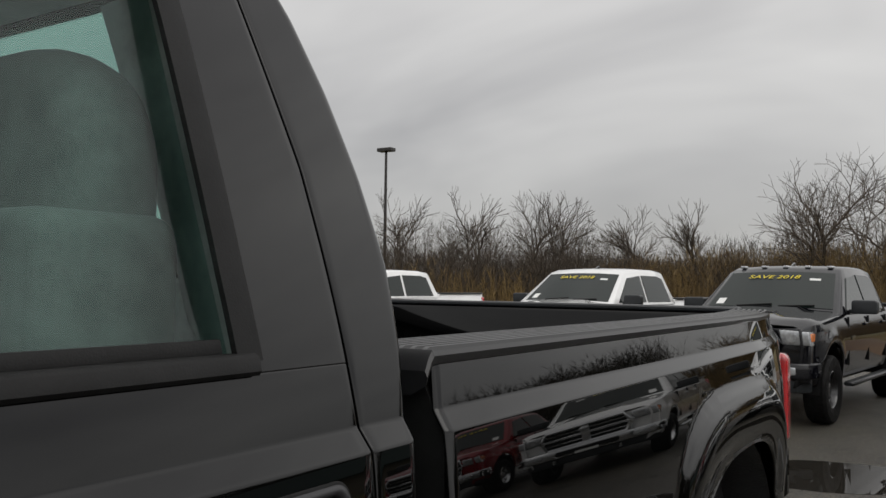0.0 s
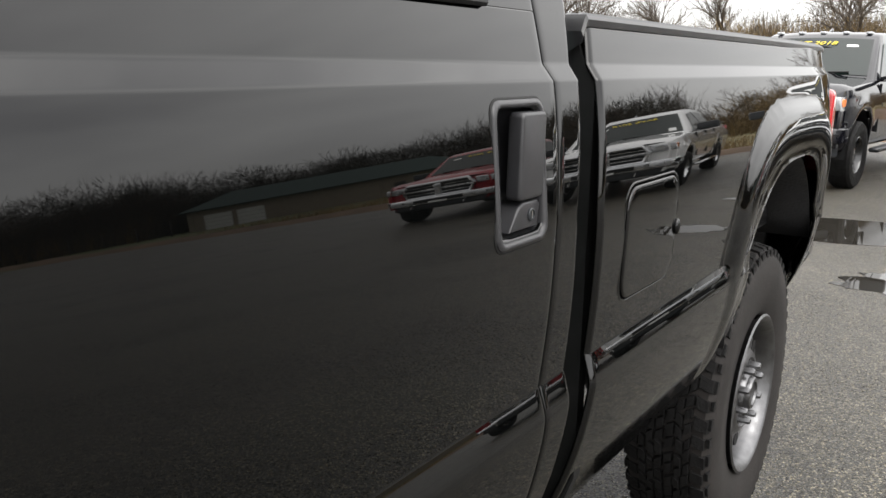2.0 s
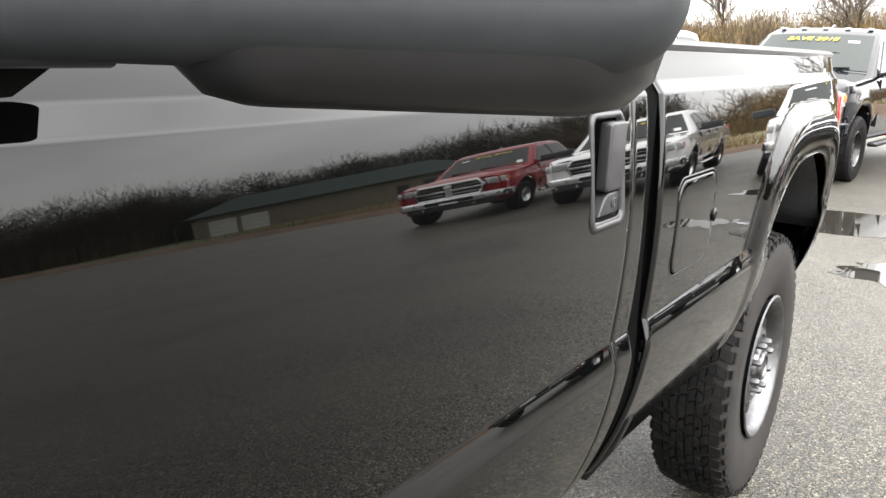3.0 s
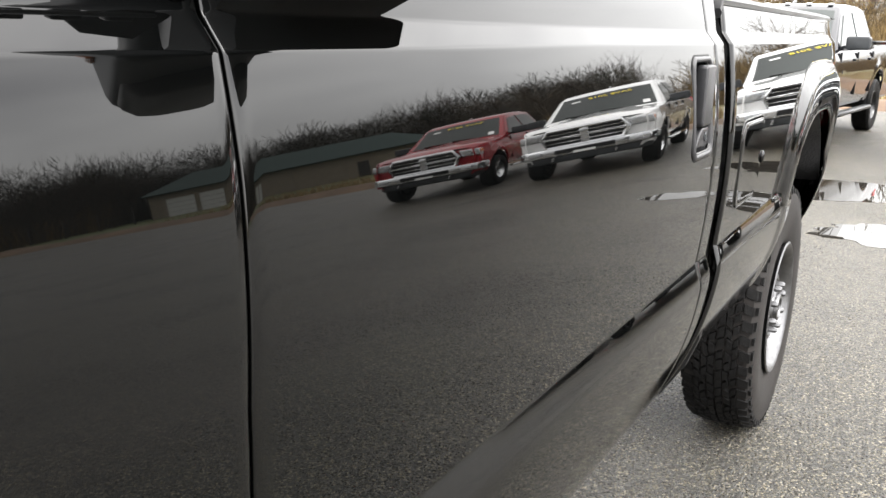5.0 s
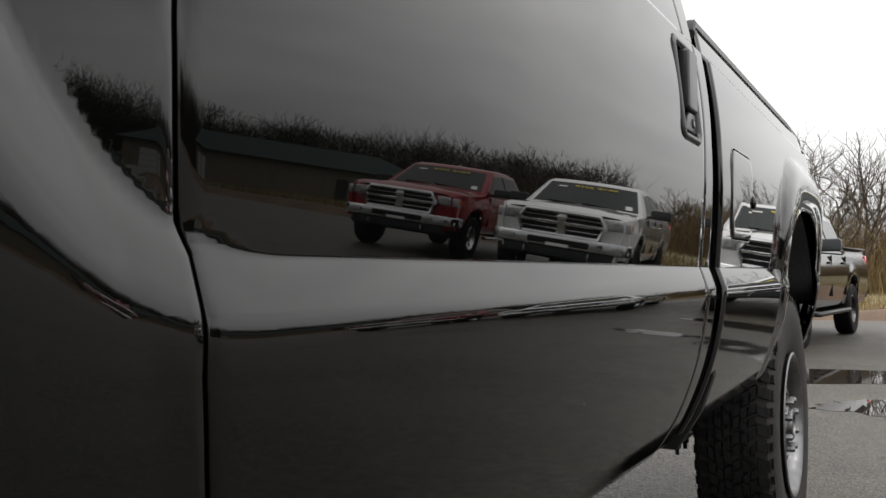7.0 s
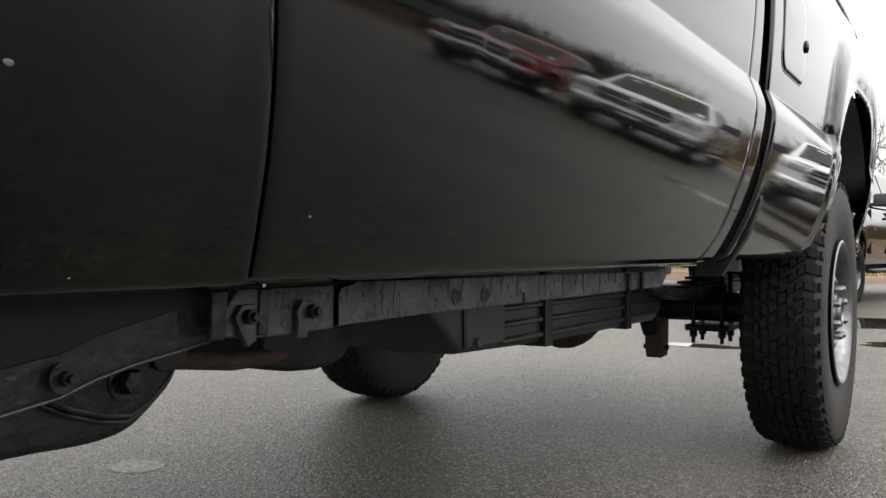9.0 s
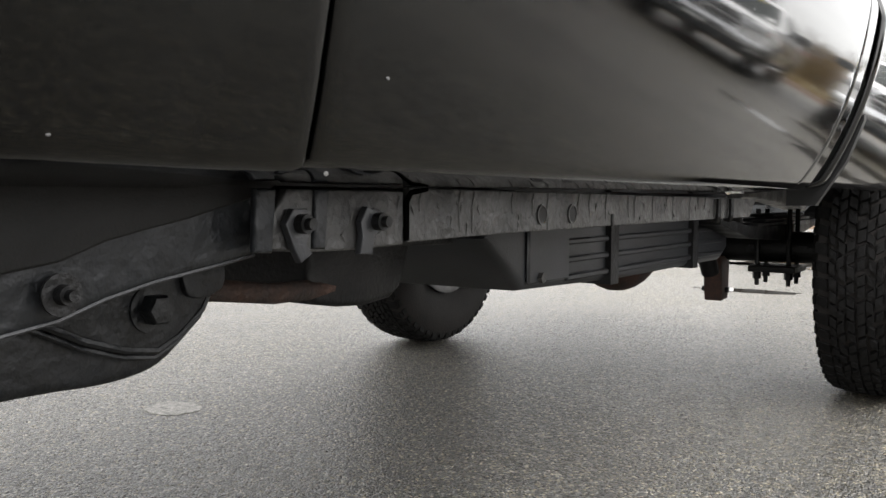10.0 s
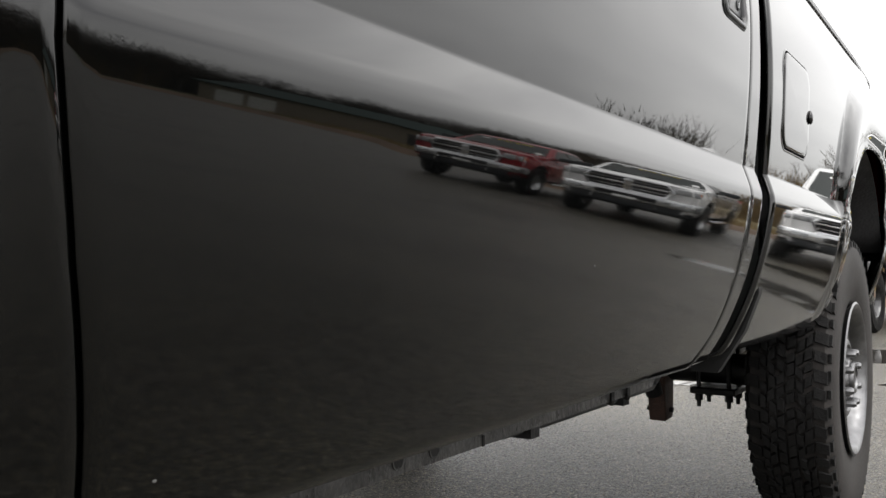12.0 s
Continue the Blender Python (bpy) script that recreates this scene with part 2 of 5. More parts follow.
TRUCK_RED = mat("red_paint", (0.29, 0.005, 0.012), 0.16, coat=0.25, var=0.08, var_scale=2, rough_var=0.04)
TRUCK_BLACK = mat("dark_paint", (0.004, 0.004, 0.006), 0.08, coat=0.15, var=0.1, var_scale=2, rough_var=0.03)
LAMPGLASS = mat("lamp_glass", (0.50, 0.51, 0.52), 0.12, metal=0.6, coat=1.0, var=0.3, var_scale=25)
BLACKRIM = mat("black_rim", (0.012, 0.012, 0.013), 0.25, coat=0.6, var=0.1, var_scale=10)
YELLOW = mat("yellow_vinyl", (0.80, 0.62, 0.03), 0.45, var=0.05)
PAPER = mat("white_sticker", (0.80, 0.80, 0.78), 0.6, var=0.05)
DUST = mat("road_dust", (0.085, 0.083, 0.080), 0.7, second=(0.03, 0.03, 0.03), var_scale=30, bump=0.2, bump_scale=200)
LAWN = mat("spring_lawn", (0.055, 0.085, 0.022), 0.9, second=(0.10, 0.095, 0.045), var_scale=0.25, bump=0.7, bump_scale=14)
WOOD = mat("wood_edge_twigs", (0.034, 0.031, 0.022), 0.9, var=0.4, var_scale=0.4, island=0.4)
STAIN = mat("pale_stain", (0.30, 0.285, 0.25), 0.5, second=(0.045, 0.042, 0.036), var_scale=60, bump=0.9, bump_scale=170)


# ---- mesh helpers ----
def part(name, bm, material, parent=None, label="", smooth=40.0, recalc=True):
    """Links a bmesh as one mesh object, under a thing or a part."""
    me = bpy.data.meshes.new(name)
    if recalc:
        bmesh.ops.recalc_face_normals(bm, faces=bm.faces)
    bm.to_mesh(me)
    bm.free()
    me.materials.append(material)
    if smooth:
        me.polygons.foreach_set("use_smooth", [True] * len(me.polygons))
        me.set_sharp_from_angle(angle=radians(smooth))
    ob = new(name, me)
    if parent:
        ob.parent = parent
    if label:
        ob["label"] = label
    return ob


def thing(name, m=None, **tags):
    ob = new(name)
    ob.empty_display_size = 0.2
    if m is not None:
        ob.matrix_world = m
    return tagged(ob, **tags)


def box(bm, c, s, bevel=0.0, rot=None, seg=1):
    """A bevelled box with centre c and size s, added to bm."""
    m = Matrix.Translation(c) @ (rot or Matrix()) @ Matrix.Diagonal((*s, 1))
    r = bmesh.ops.create_cube(bm, size=1.0, matrix=m)
    if bevel:
        ed = list({e for v in r["verts"] for e in v.link_edges})
        bmesh.ops.bevel(bm, geom=ed, offset=bevel, segments=seg, affect="EDGES", profile=0.5)
    return bm


def B(c, s, bevel=0.0, rot=None, seg=1):
    return box(bmesh.new(), c, s, bevel, rot, seg)


def eased(pts, times=2):
    """The outline with its corners cut into soft curves."""
    for _ in range(times):
        pts = [(a[0] * (1 - k) + b[0] * k, a[1] * (1 - k) + b[1] * k) for a, b in zip(pts, pts[1:] + pts[:1]) for k in (0.22, 0.78)]
    return pts


def inset(pts, d):
    """The outline moved inwards by d along its corner bisectors."""
    n = len(pts)
    area = sum(pts[i][0] * pts[(i + 1) % n][1] - pts[(i + 1) % n][0] * pts[i][1] for i in range(n))
    sg = 1 if area > 0 else -1
    out = []
    for i in range(n):
        a, b, c = Vector(pts[i - 1]), Vector(pts[i]), Vector(pts[(i + 1) % n])
        u, v = (b - a).normalized(), (c - b).normalized()
        m = Vector((-u.y - v.y, u.x + v.x)) * sg
        if m.length < 1e-6:
            m = Vector((-u.y, u.x)) * sg
        m.normalize()
        k = max(0.4, abs(m.dot(Vector((-u.y, u.x)))))
        out.append(tuple(b + m * (d / k)))
    return out


def prism(bm, pts, x0, x1, bevel=0.0, axis="x"):
    """An outline of (a, b) points extruded from x0 to x1 along an axis, its rims rounded."""
    def at(x, p):
        return {"x": (x, p[0], p[1]), "y": (p[0], x, p[1]), "z": (p[0], p[1], x)}[axis]
    sg = 1 if x1 > x0 else -1
    levels = [(x0, 0.0), (x1, 0.0)]
    if bevel:
        bevel = min(bevel, abs(x1 - x0) / 2.05)
        levels = [(x0 + sg * bevel * (1 - math.cos(radians(a))), bevel * (1 - math.sin(radians(a)))) for a in (0, 30, 60, 90)]
        levels += [(x1 - sg * bevel * (1 - math.cos(radians(a))), bevel * (1 - math.sin(radians(a)))) for a in (90, 60, 30, 0)]
    rings = []
    for x, d in levels:
        rings.append([bm.verts.new(at(x, p)) for p in (inset(pts, d) if d > 1e-9 else pts)])
    n = len(pts)
    bm.faces.new(rings[0]), bm.faces.new(list(reversed(rings[-1])))
    for lo, hi in zip(rings, rings[1:]):
        for i in range(n):
            bm.faces.new((lo[i], hi[i], hi[(i + 1) % n], lo[(i + 1) % n]))
    return bm


def P(pts, x0, x1, bevel=0.0, axis="x"):
    return prism(bmesh.new(), pts, x0, x1, bevel, axis)


def lathe(bm, prof, c, axis="x", n=32, close=False):
    """A ring turned from (radius, along) points round an axis through c."""
    rings = []
    for r, a in prof:
        ring = []
        for i in range(n):
            t = 2 * math.pi * i / n
            u, w = r * math.cos(t), r * math.sin(t)
            p = {"x": (a, u, w), "y": (u, a, w), "z": (u, w, a)}[axis]
            ring.append(bm.verts.new((p[0] + c[0], p[1] + c[1], p[2] + c[2])))
        rings.append(ring)
    pairs = list(zip(rings, rings[1:])) + ([(rings[-1], rings[0])] if close else [])
    for p, q in pairs:
        for i in range(n):
            j = (i + 1) % n
            bm.faces.new((p[i], p[j], q[j], q[i]))
    if not close:
        for ring in (rings[0], rings[-1]):
            bm.faces.new(ring)
    return bm


def L(prof, c, axis="x", n=32, close=False):
    return lathe(bmesh.new(), prof, c, axis, n, close)


def tube(bm, pts, radii, n=8):
    """A round bar along a line of points."""
    pts = [Vector(p) for p in pts]
    radii = radii if isinstance(radii, (list, tuple)) else [radii] * len(pts)
    rings = []
    for i, p in enumerate(pts):
        d = (pts[min(i + 1, len(pts) - 1)] - pts[max(i - 1, 0)]).normalized()
        u = d.orthogonal().normalized() if i == 0 else (u - d * u.dot(d)).normalized()
        w = d.cross(u)
        rings.append([bm.verts.new(p + radii[i] * (math.cos(2 * math.pi * k / n) * u + math.sin(2 * math.pi * k / n) * w)) for k in range(n)])
    for p, q in zip(rings, rings[1:]):
        for i in range(n):
            bm.faces.new((p[i], p[(i + 1) % n], q[(i + 1) % n], q[i]))
    bm.faces.new(rings[0])
    bm.faces.new(list(reversed(rings[-1])))
    return bm


def T(pts, radii, n=8):
    return tube(bmesh.new(), pts, radii, n)


def rounded(cy, cz, w, h, r, n=5, skew=0.0):
    """A rounded rectangle as (a, b) points."""
    out = []
    for sx, sz, a0 in ((1, 1, 0), (-1, 1, 90), (-1, -1, 180), (1, -1, 270)):
        for k in range(n + 1):
            a = radians(a0 + 90 * k / n)
            z = sz * (h / 2 - r) + r * math.sin(a)
            out.append((cy + sx * (w / 2 - r) + r * math.cos(a) + skew * z, cz + z))
    return out


def smin(a, b, k):
    h = max(k - abs(a - b), 0) / k
    return min(a, b) - h * h * k / 4


def lerp_table(tab, v):
    """Piecewise-linear look-up in (key, value) pairs."""
    if v <= tab[0][0]:
        return tab[0][1]
    for (a, p), (b, q) in zip(tab, tab[1:]):
        if v <= b:
            return p + (q - p) * (v - a) / (b - a)
    return tab[-1][1]


def span(a, b, n, edge=True):
    """Even steps from a to b with fine steps at both ends."""
    base = [a + (b - a) * i / n for i in range(n + 1)]
    if edge:
        s = 1 if b > a else -1
        base += [a + s * d for d in (0.0015, 0.004, 0.009)] + [b - s * d for d in (0.0015, 0.004, 0.009)]
    return sorted(set(base))


def sheet(ys, zs, pos, hole=None, curl=None):
    """A grid of (y, z) mapped by pos to places; faces inside hole=(cy, cz, ry, rz, squareness) are left out and its rim is drawn round."""
    bm = bmesh.new()
    pts = {}
    def norm(y, z):
        return (abs((y - hole[0]) / hole[2]) ** hole[4] + abs((z - hole[1]) / hole[3]) ** hole[4]) ** (1 / hole[4])
    def inside(y, z):
        return hole and norm(y, z) < 1
    keep = set()
    for i in range(len(ys) - 1):
        for j in range(len(zs) - 1):
            c = pos((ys[i] + ys[i + 1]) / 2, (zs[j] + zs[j + 1]) / 2)
            if not inside(c[1], c[2]):
                keep.add((i, j))
    for i, j in sorted(keep):
        for a, b in ((i, j), (i + 1, j), (i + 1, j + 1), (i, j + 1)):
            if (a, b) not in pts:
                p = pos(ys[a], zs[b])
                if inside(p[1], p[2]) or (hole and any((a - da, b - db) not in keep and 0 <= a - da < len(ys) - 1 and 0 <= b - db < len(zs) - 1
                                                       for da in (0, 1) for db in (0, 1))):
                    k = norm(p[1], p[2]) or 1
                    y, z = hole[0] + (p[1] - hole[0]) / k, hole[1] + (p[2] - hole[1]) / k
                    p = pos(y, z, True)
                pts[(a, b)] = bm.verts.new(p)
    for i, j in sorted(keep):
        bm.faces.new((pts[(i, j)], pts[(i + 1, j)], pts[(i + 1, j + 1)], pts[(i, j + 1)]))
    return bm


def thicken(ob, t):
    """Gives a sheet its metal thickness, inwards."""
    k = ob.modifiers.new("thickness", "SOLIDIFY")
    k.thickness, k.offset = t, -1
    return ob


# ---- the side of the black pickup ----
# lean of the side panels (degrees, upwards positive) by height: roof pillar, shoulder facet, convex door skin, lower ledge, tuck-under
LEAN = [(0.60, -44), (0.635, -34), (0.69, -24.8), (0.745, -19.9), (0.79, -15.8), (0.835, -11.5), (0.87, -8.8), (0.90, -6.6), (0.914, -2.4), (0.934, 17), (0.965, 20.8), (0.9675, -5.9), (0.974, -6.1), (1.02, -5.3),
        (1.055, -4.3), (1.104, -2.6), (1.16, -0.3), (1.215, 2.6), (1.281, 6.6), (1.3755, 11.3), (1.3795, 38), (1.3975, 38), (1.402, 12), (1.461, 14), (1.60, 19), (1.97, 23)]
STEP = 0.0005


def integrate(table):
    """The skin's x by height, from its lean."""
    out = {}
    for sg in (1, -1):
        z, x = 1.149, 0.016
        while 0.57 < z < 1.98:
            out[round(z / STEP)] = x
            x -= sg * STEP * math.tan(radians(lerp_table(table, z + sg * STEP / 2)))
            z += sg * STEP
    return out


SKIN = integrate(LEAN)
# the same skin as it would run without the lower ledge
FLUSH = integrate([k for k in LEAN if k[0] < 0.895 or k[0] > 0.97])
SKIN_LO, SKIN_HI = min(SKIN), max(SKIN)
CREASE = 0.968
AXLE_R, AXLE_F, HUB_Z = 1.483, -1.997, 0.453
MID_X = -1.035


def ledge(s):
    """How far the panel steps out below the crease, s metres above it."""
    if s >= 0:
        return 0.0
    z = CREASE + max(s, -0.075)
    return skin(z) - skin(z, FLUSH)


def skin(z, table=None):
    table = table or SKIN
    k = z / STEP
    i = math.floor(k)
    a, b = table[min(max(i, SKIN_LO), SKIN_HI)], table[min(max(i + 1, SKIN_LO), SKIN_HI)]
    return a + (b - a) * (k - i)


def side_x(y, z):
    """The outer skin of the driver's side."""
    x = skin(z)
    base = skin(z, FLUSH)
    # front wheel flare: the ledge sweeps up and over the wheel
    if y < -1.0:
        d = (math.hypot((y - AXLE_F) / 0.745, (z - 0.70) / 0.70) - 1) * 0.70
        s = smin(z - CREASE, d, 0.12)
        x = base + ledge(s) + 0.010 * min(1.0, max(0.0, -d / 0.10)) - 0.05 * max(0.0, -d - 0.07)
    # rear wheel flare: a rounded lip
    d = 1 - (abs((y - AXLE_R) / 0.62) ** 3.4 + abs((z - 0.715) / 0.60) ** 3.4) ** (1 / 3.4)
    if d > 0 and z > 0.66:
        t = min(1.0, d / 0.24)
        lip = 0.024 * (1 - (1 - t / 0.45) ** 2) if t < 0.45 else 0.024 * (1 - 0.75 * ((t - 0.45) / 0.55) ** 2)
        cur = x - base
        x = base + max(lip, cur) + (0.004 * math.exp(-((lip - cur) / 0.006) ** 2) - 0.0) * (1 if lip > 0.004 else 0)
    if y > 1.72:
        x -= 0.10 * ((y - 1.72) / 0.78) ** 1.7
    return x


def z_rows(a, b, dz=0.012):
    n = max(1, round((b - a) / dz))
    rows = [a + (b - a) * i / n for i in range(n + 1)]
    for c, w, st in ((0.966, 0.008, 0.0015), (0.924, 0.010, 0.002), (1.3775, 0.004, 0.001), (1.3997, 0.004, 0.001)):
        k = c - w
        while k <= c + w:
            if a < k < b:
                rows.append(k)
            k += st
    rows += [v for v in (a + 0.0015, a + 0.003, a + 0.005, a + 0.008, b - 0.0015, b - 0.004)]
    return sorted(set(round(v, 5) for v in rows))


def panel(name, y0, y1, z0, z1, parent, cut0=None, cut1=None, hole=None, ny=60, material=None, label="", fine=(), dz=0.012, curl0=0.0015, curl1=0.0015, wide1=0.01, hem=0.014):
    """A body panel between two cut lines, its edges rolled inwards."""
    f0, f1 = cut0 or (lambda z: y0), cut1 or (lambda z: y1)
    def pos(u, z, snapped=False):
        a, b = f0(z), f1(z)
        y = u if snapped else a + (u - y0) * (b - a) / (y1 - y0)
        x = side_x(y, z)
        for d, c, w in ((y - a, curl0, 0.01), (b - y, curl1, wide1)):
            if d < w:
                x -= c * (1 - max(0.0, d) / w) ** 2
        if z - z0 < 0.012:
            x -= hem * (1 - (z - z0) / 0.012) ** 2
        return (x, y, z)
    ys, zs = span(y0, y1, ny), z_rows(z0, z1, dz)
    for cy, cz, w, h in fine:
        ys = sorted(set(ys + [cy + k * (w + d) for k in (-1, 1) for d in (-0.009, -0.006, -0.003, 0.0, 0.003, 0.006)]))
        zs = sorted(set(zs + [cz + k * (h + d) for k in (-1, 1) for d in (-0.009, -0.006, -0.003, 0.0, 0.003, 0.006)]))
    ob = part(name, sheet(ys, zs, pos, hole), material or PAINT, parent, label, smooth=50, recalc=False)
    return thicken(ob, 0.006)


truck = thing("pickup_truck", label="lifted black regular-cab pickup truck with glossy wet paint on the lot", category="truck")

FRONT_CUT = [(0.62, -1.173), (0.646, -1.184), (0.677, -1.195), (0.707, -1.203), (0.75, -1.215), (0.80, -1.229), (0.85, -1.240), (0.90, -1.249), (0.935, -1.250), (0.966, -1.2515), (0.985, -1.259), (1.03, -1.2635), (1.09, -1.268), (1.15, -1.269), (1.20, -1.266), (1.30, -1.260), (1.46, -1.258)]
def front_cut(z):
    return lerp_table(FRONT_CUT, z)
def rear_cut(z):
    return lerp_table([(0.6, -0.08), (0.70, -0.04), (0.90, -0.025), (1.15, -0.018), (1.37, 0.0), (1.67, -0.008), (1.92, -0.045)], z)

door = panel("driver_door", -1.26, 0.0, 0.619, 1.464, truck, lambda z: front_cut(z) + 0.0017, lambda z: rear_cut(z) - 0.0017, (-0.113, 1.270, 0.056, 0.077, 7.0), ny=70, hem=0.094, fine=((-0.105, 1.270, 0.056, 0.077),), label="glossy black door reflecting the lot")
fender = panel("front_fender", -2.95, -1.26, 0.616, 1.45, truck, lambda z: -2.95 + 0.12 * max(0, z - 1.1), lambda z: front_cut(z) - 0.0017, (AXLE_F, 0.70, 0.52, 0.50, 2.0), ny=260, dz=0.0055, hem=0.10)
cab_side = panel("cab_corner", 0.0, 0.078, 0.628, 1.93, truck, lambda z: rear_cut(z) + 0.0017, lambda z: lerp_table([(0.6, 0.035), (0.75, 0.055), (0.96, 0.075), (1.2, 0.068), (1.38, 0.095), (1.47, 0.112), (1.57, 0.120), (1.67, 0.112), (1.77, 0.094), (1.86, 0.068), (1.93, 0.034)], z), ny=26, curl1=0.020, wide1=0.028)
bed_side = panel("bed_side", 0.125, 2.50, 0.632, 1.455, truck, lambda z: lerp_table([(0.6, 0.095), (0.75, 0.115), (0.96, 0.135), (1.2, 0.126), (1.38, 0.142), (1.45, 0.155)], z), None,
                 (AXLE_R, 0.715, 0.452, 0.442, 2.8), ny=170, curl0=0.007, curl1=0.015)

# far side: the same skins mirrored
def mirrored(ob, name):
    me = ob.data.copy()
    me.transform(Matrix.Translation((2 * MID_X, 0, 0)) @ Matrix.Diagonal((-1, 1, 1, 1)))
    me.flip_normals()
    o = new(name, me)
    o.parent = ob.parent
    if ob.modifiers:
        thicken(o, 0.006)
    return o
for ob, nm in ((door, "passenger_door"), (fender, "front_fender"), (cab_side, "cab_corner"), (bed_side, "bed_side")):
    mirrored(ob, nm)

def gap_backing(name, cut, z0, z1, w):
    """Near-black strip just behind the skin: a panel gap's shade put into colour."""
    bm = bmesh.new()
    rows = []
    for i in range(61):
        z = z0 + (z1 - z0) * i / 60
        y = cut(z)
        rows.append([bm.verts.new((side_x(y, z) - d, y + k * w, z)) for k, d in ((-1, 0.007), (-1, 0.018), (1, 0.018), (1, 0.007))])
    for p, q in zip(rows, rows[1:]):
        for k in range(4):
            bm.faces.new((p[k], q[k], q[(k + 1) % 4], p[(k + 1) % 4]))
    part(name, bm, GAP_SHADE, truck)
gap_backing("door_gap_shade", front_cut, 0.632, 1.45, 0.022)
gap_backing("door_gap_shade", rear_cut, 0.632, 1.92, 0.022)
# door frame round the window
def wr(z):
    return lerp_table([(1.45, -0.136), (1.56, -0.141), (1.80, -0.141), (1.93, -0.144)], z)
frame_post = panel("door_frame_post", -0.14, 0.0, 1.464, 1.93, door, wr, lambda z: rear_cut(z) - 0.0017, ny=16, material=PAINT, hem=0.0)
frame_top = panel("door_frame_rail", -1.0, -0.15, 1.86, 1.93, door, lambda z: -0.62, wr, ny=12)
mirrored(frame_post, "door_frame_post"), mirrored(frame_top, "door_frame_rail")

def ribbon(pts, w, t, lift=0.0):
    """A moulding along a line on the side skin: pts are (y, z), w its width, t its height."""
    bm = bmesh.new()
    rows = []
    for i, (y, z) in enumerate(pts):
        a, b = pts[max(0, i - 1)], pts[min(len(pts) - 1, i + 1)]
        d = Vector((b[0] - a[0], b[1] - a[1])).normalized()
        n = Vector((-d.y, d.x))
        row = []
        for k, h in ((-0.5, -0.004), (-0.5, t * 0.6), (-0.3, t), (0.3, t), (0.5, t * 0.6), (0.5, -0.004)):
            yy, z2 = y + n.x * w * k, z + n.y * w * k
            row.append(bm.verts.new((skin(z2) + h + lift, yy, z2)))
        rows.append(row)
    for p, q in zip(rows, rows[1:]):
        for k in range(5):
            bm.faces.new((p[k], q[k], q[k + 1], p[k + 1]))
    bm.faces.new(rows[0]), bm.faces.new(rows[-1])
    return bm

belt = part("belt_moulding", ribbon([(-1.0 + 0.0432 * i, 1.4730) for i in range(21)], 0.020, 0.010), SEAL_AND_SHADE, door, "black rubber belt moulding")
part("window_channel", ribbon([(wr(1.475 + 0.02 * i) - 0.003, 1.475 + 0.02 * i) for i in range(22)], 0.030, 0.005), SEAL_AND_SHADE, door, "black rubber window channel")
bm = bmesh.new()
gy = [(-1.0, 1.47), (-0.149, 1.47), (-0.151, 1.87), (-0.62, 1.87)]
for off in (0.016, 0.021):
    vs = [bm.verts.new((skin(z) - off, y, z)) for y, z in gy]
    if off == 0.016:
        first = vs
bm.faces.new(first), bm.faces.new(list(reversed(vs)))
for i in range(4):
    bm.faces.new((first[i], first[(i + 1) % 4], vs[(i + 1) % 4], vs[i]))
pane = part("window_pane", bm, GLASS, door, "green-tinted door glass", smooth=None)
pane.visible_shadow = False

# lower sill seal between window channel and pane
part("inner_seal", ribbon([(-1.0 + 0.0417 * i, 1.4890) for i in range(21)], 0.013, 0.002, -0.006), SEAL_AND_SHADE, door)

# cab: back wall with its window, roof, far pillars, floor
bm = bmesh.new()
zb0, zb1 = 1.56, 1.905
box(bm, (MID_X, 0.045, (0.66 + zb0) / 2), (1.86, 0.03, zb0 - 0.66), 0.008)
box(bm, (MID_X, 0.0, 1.935), (1.52, 0.03, 0.06), 0.006)
for sx in (-1, 1):
    prism(bm, [(MID_X + sx * 0.93, zb0), (MID_X + sx * 0.735, zb0), (MID_X + sx * 0.575, zb1), (MID_X + sx * 0.79, zb1)], 0.010, 0.030, 0.0, "y")
part("cab_back", bm, PAINT, truck)
part("rear_window_pane", P([(MID_X - 0.745, zb0 - 0.02), (MID_X + 0.745, zb0 - 0.02), (MID_X + 0.585, zb1 + 0.012), (MID_X - 0.585, zb1 + 0.012)], 0.032, 0.038, 0.0, "y"), GLASS, truck).visible_shadow = False
# pale inner trim of the cab's back corners and side posts
for sx in (-1, 1):
    part("pillar_trim", P([(MID_X + sx * 0.90, 1.30), (MID_X + sx * 0.76, 1.50), (MID_X + sx * 0.737, zb0), (MID_X + sx * 0.577, zb1), (MID_X + sx * 0.77, zb1 + 0.03), (MID_X + sx * 0.915, 1.56)], -0.010, 0.007, 0.004, "y"), HEADLINER, truck, "pale grey plastic corner trim")
part("back_trim", B((MID_X, 0.018, 1.42), (1.76, 0.02, 0.26), 0.006), HEADLINER, truck)
part("roof_lining", B((MID_X, -0.33, 1.913), (1.5, 0.62, 0.012), 0.004), HEADLINER, truck)
roof_pts = [(-0.815, 1.93), (-0.775, 1.985), (-0.6, 2.02), (0, 2.035), (0.6, 2.02), (0.775, 1.985), (0.815, 1.93), (0.78, 1.921), (-0.78, 1.921)]
part("roof", P([(MID_X + a, b) for a, b in roof_pts], -0.66, 0.005, 0.02, "y"), PAINT, truck)
for sx in (-1, 1):
    part("windscreen_pillar", T([(MID_X + sx * 0.86, -0.64, 1.95), (MID_X + sx * 0.97, -1.15, 1.55), (MID_X + sx * 0.99, -1.30, 1.44)], [0.04, 0.045, 0.05], 10), PAINT, truck)
part("windscreen_pane", P([(-0.66, 1.94), (-1.31, 1.44), (-1.315, 1.435), (-0.666, 1.935)], MID_X - 0.86, MID_X + 0.86), GLASS, truck).visible_shadow = False
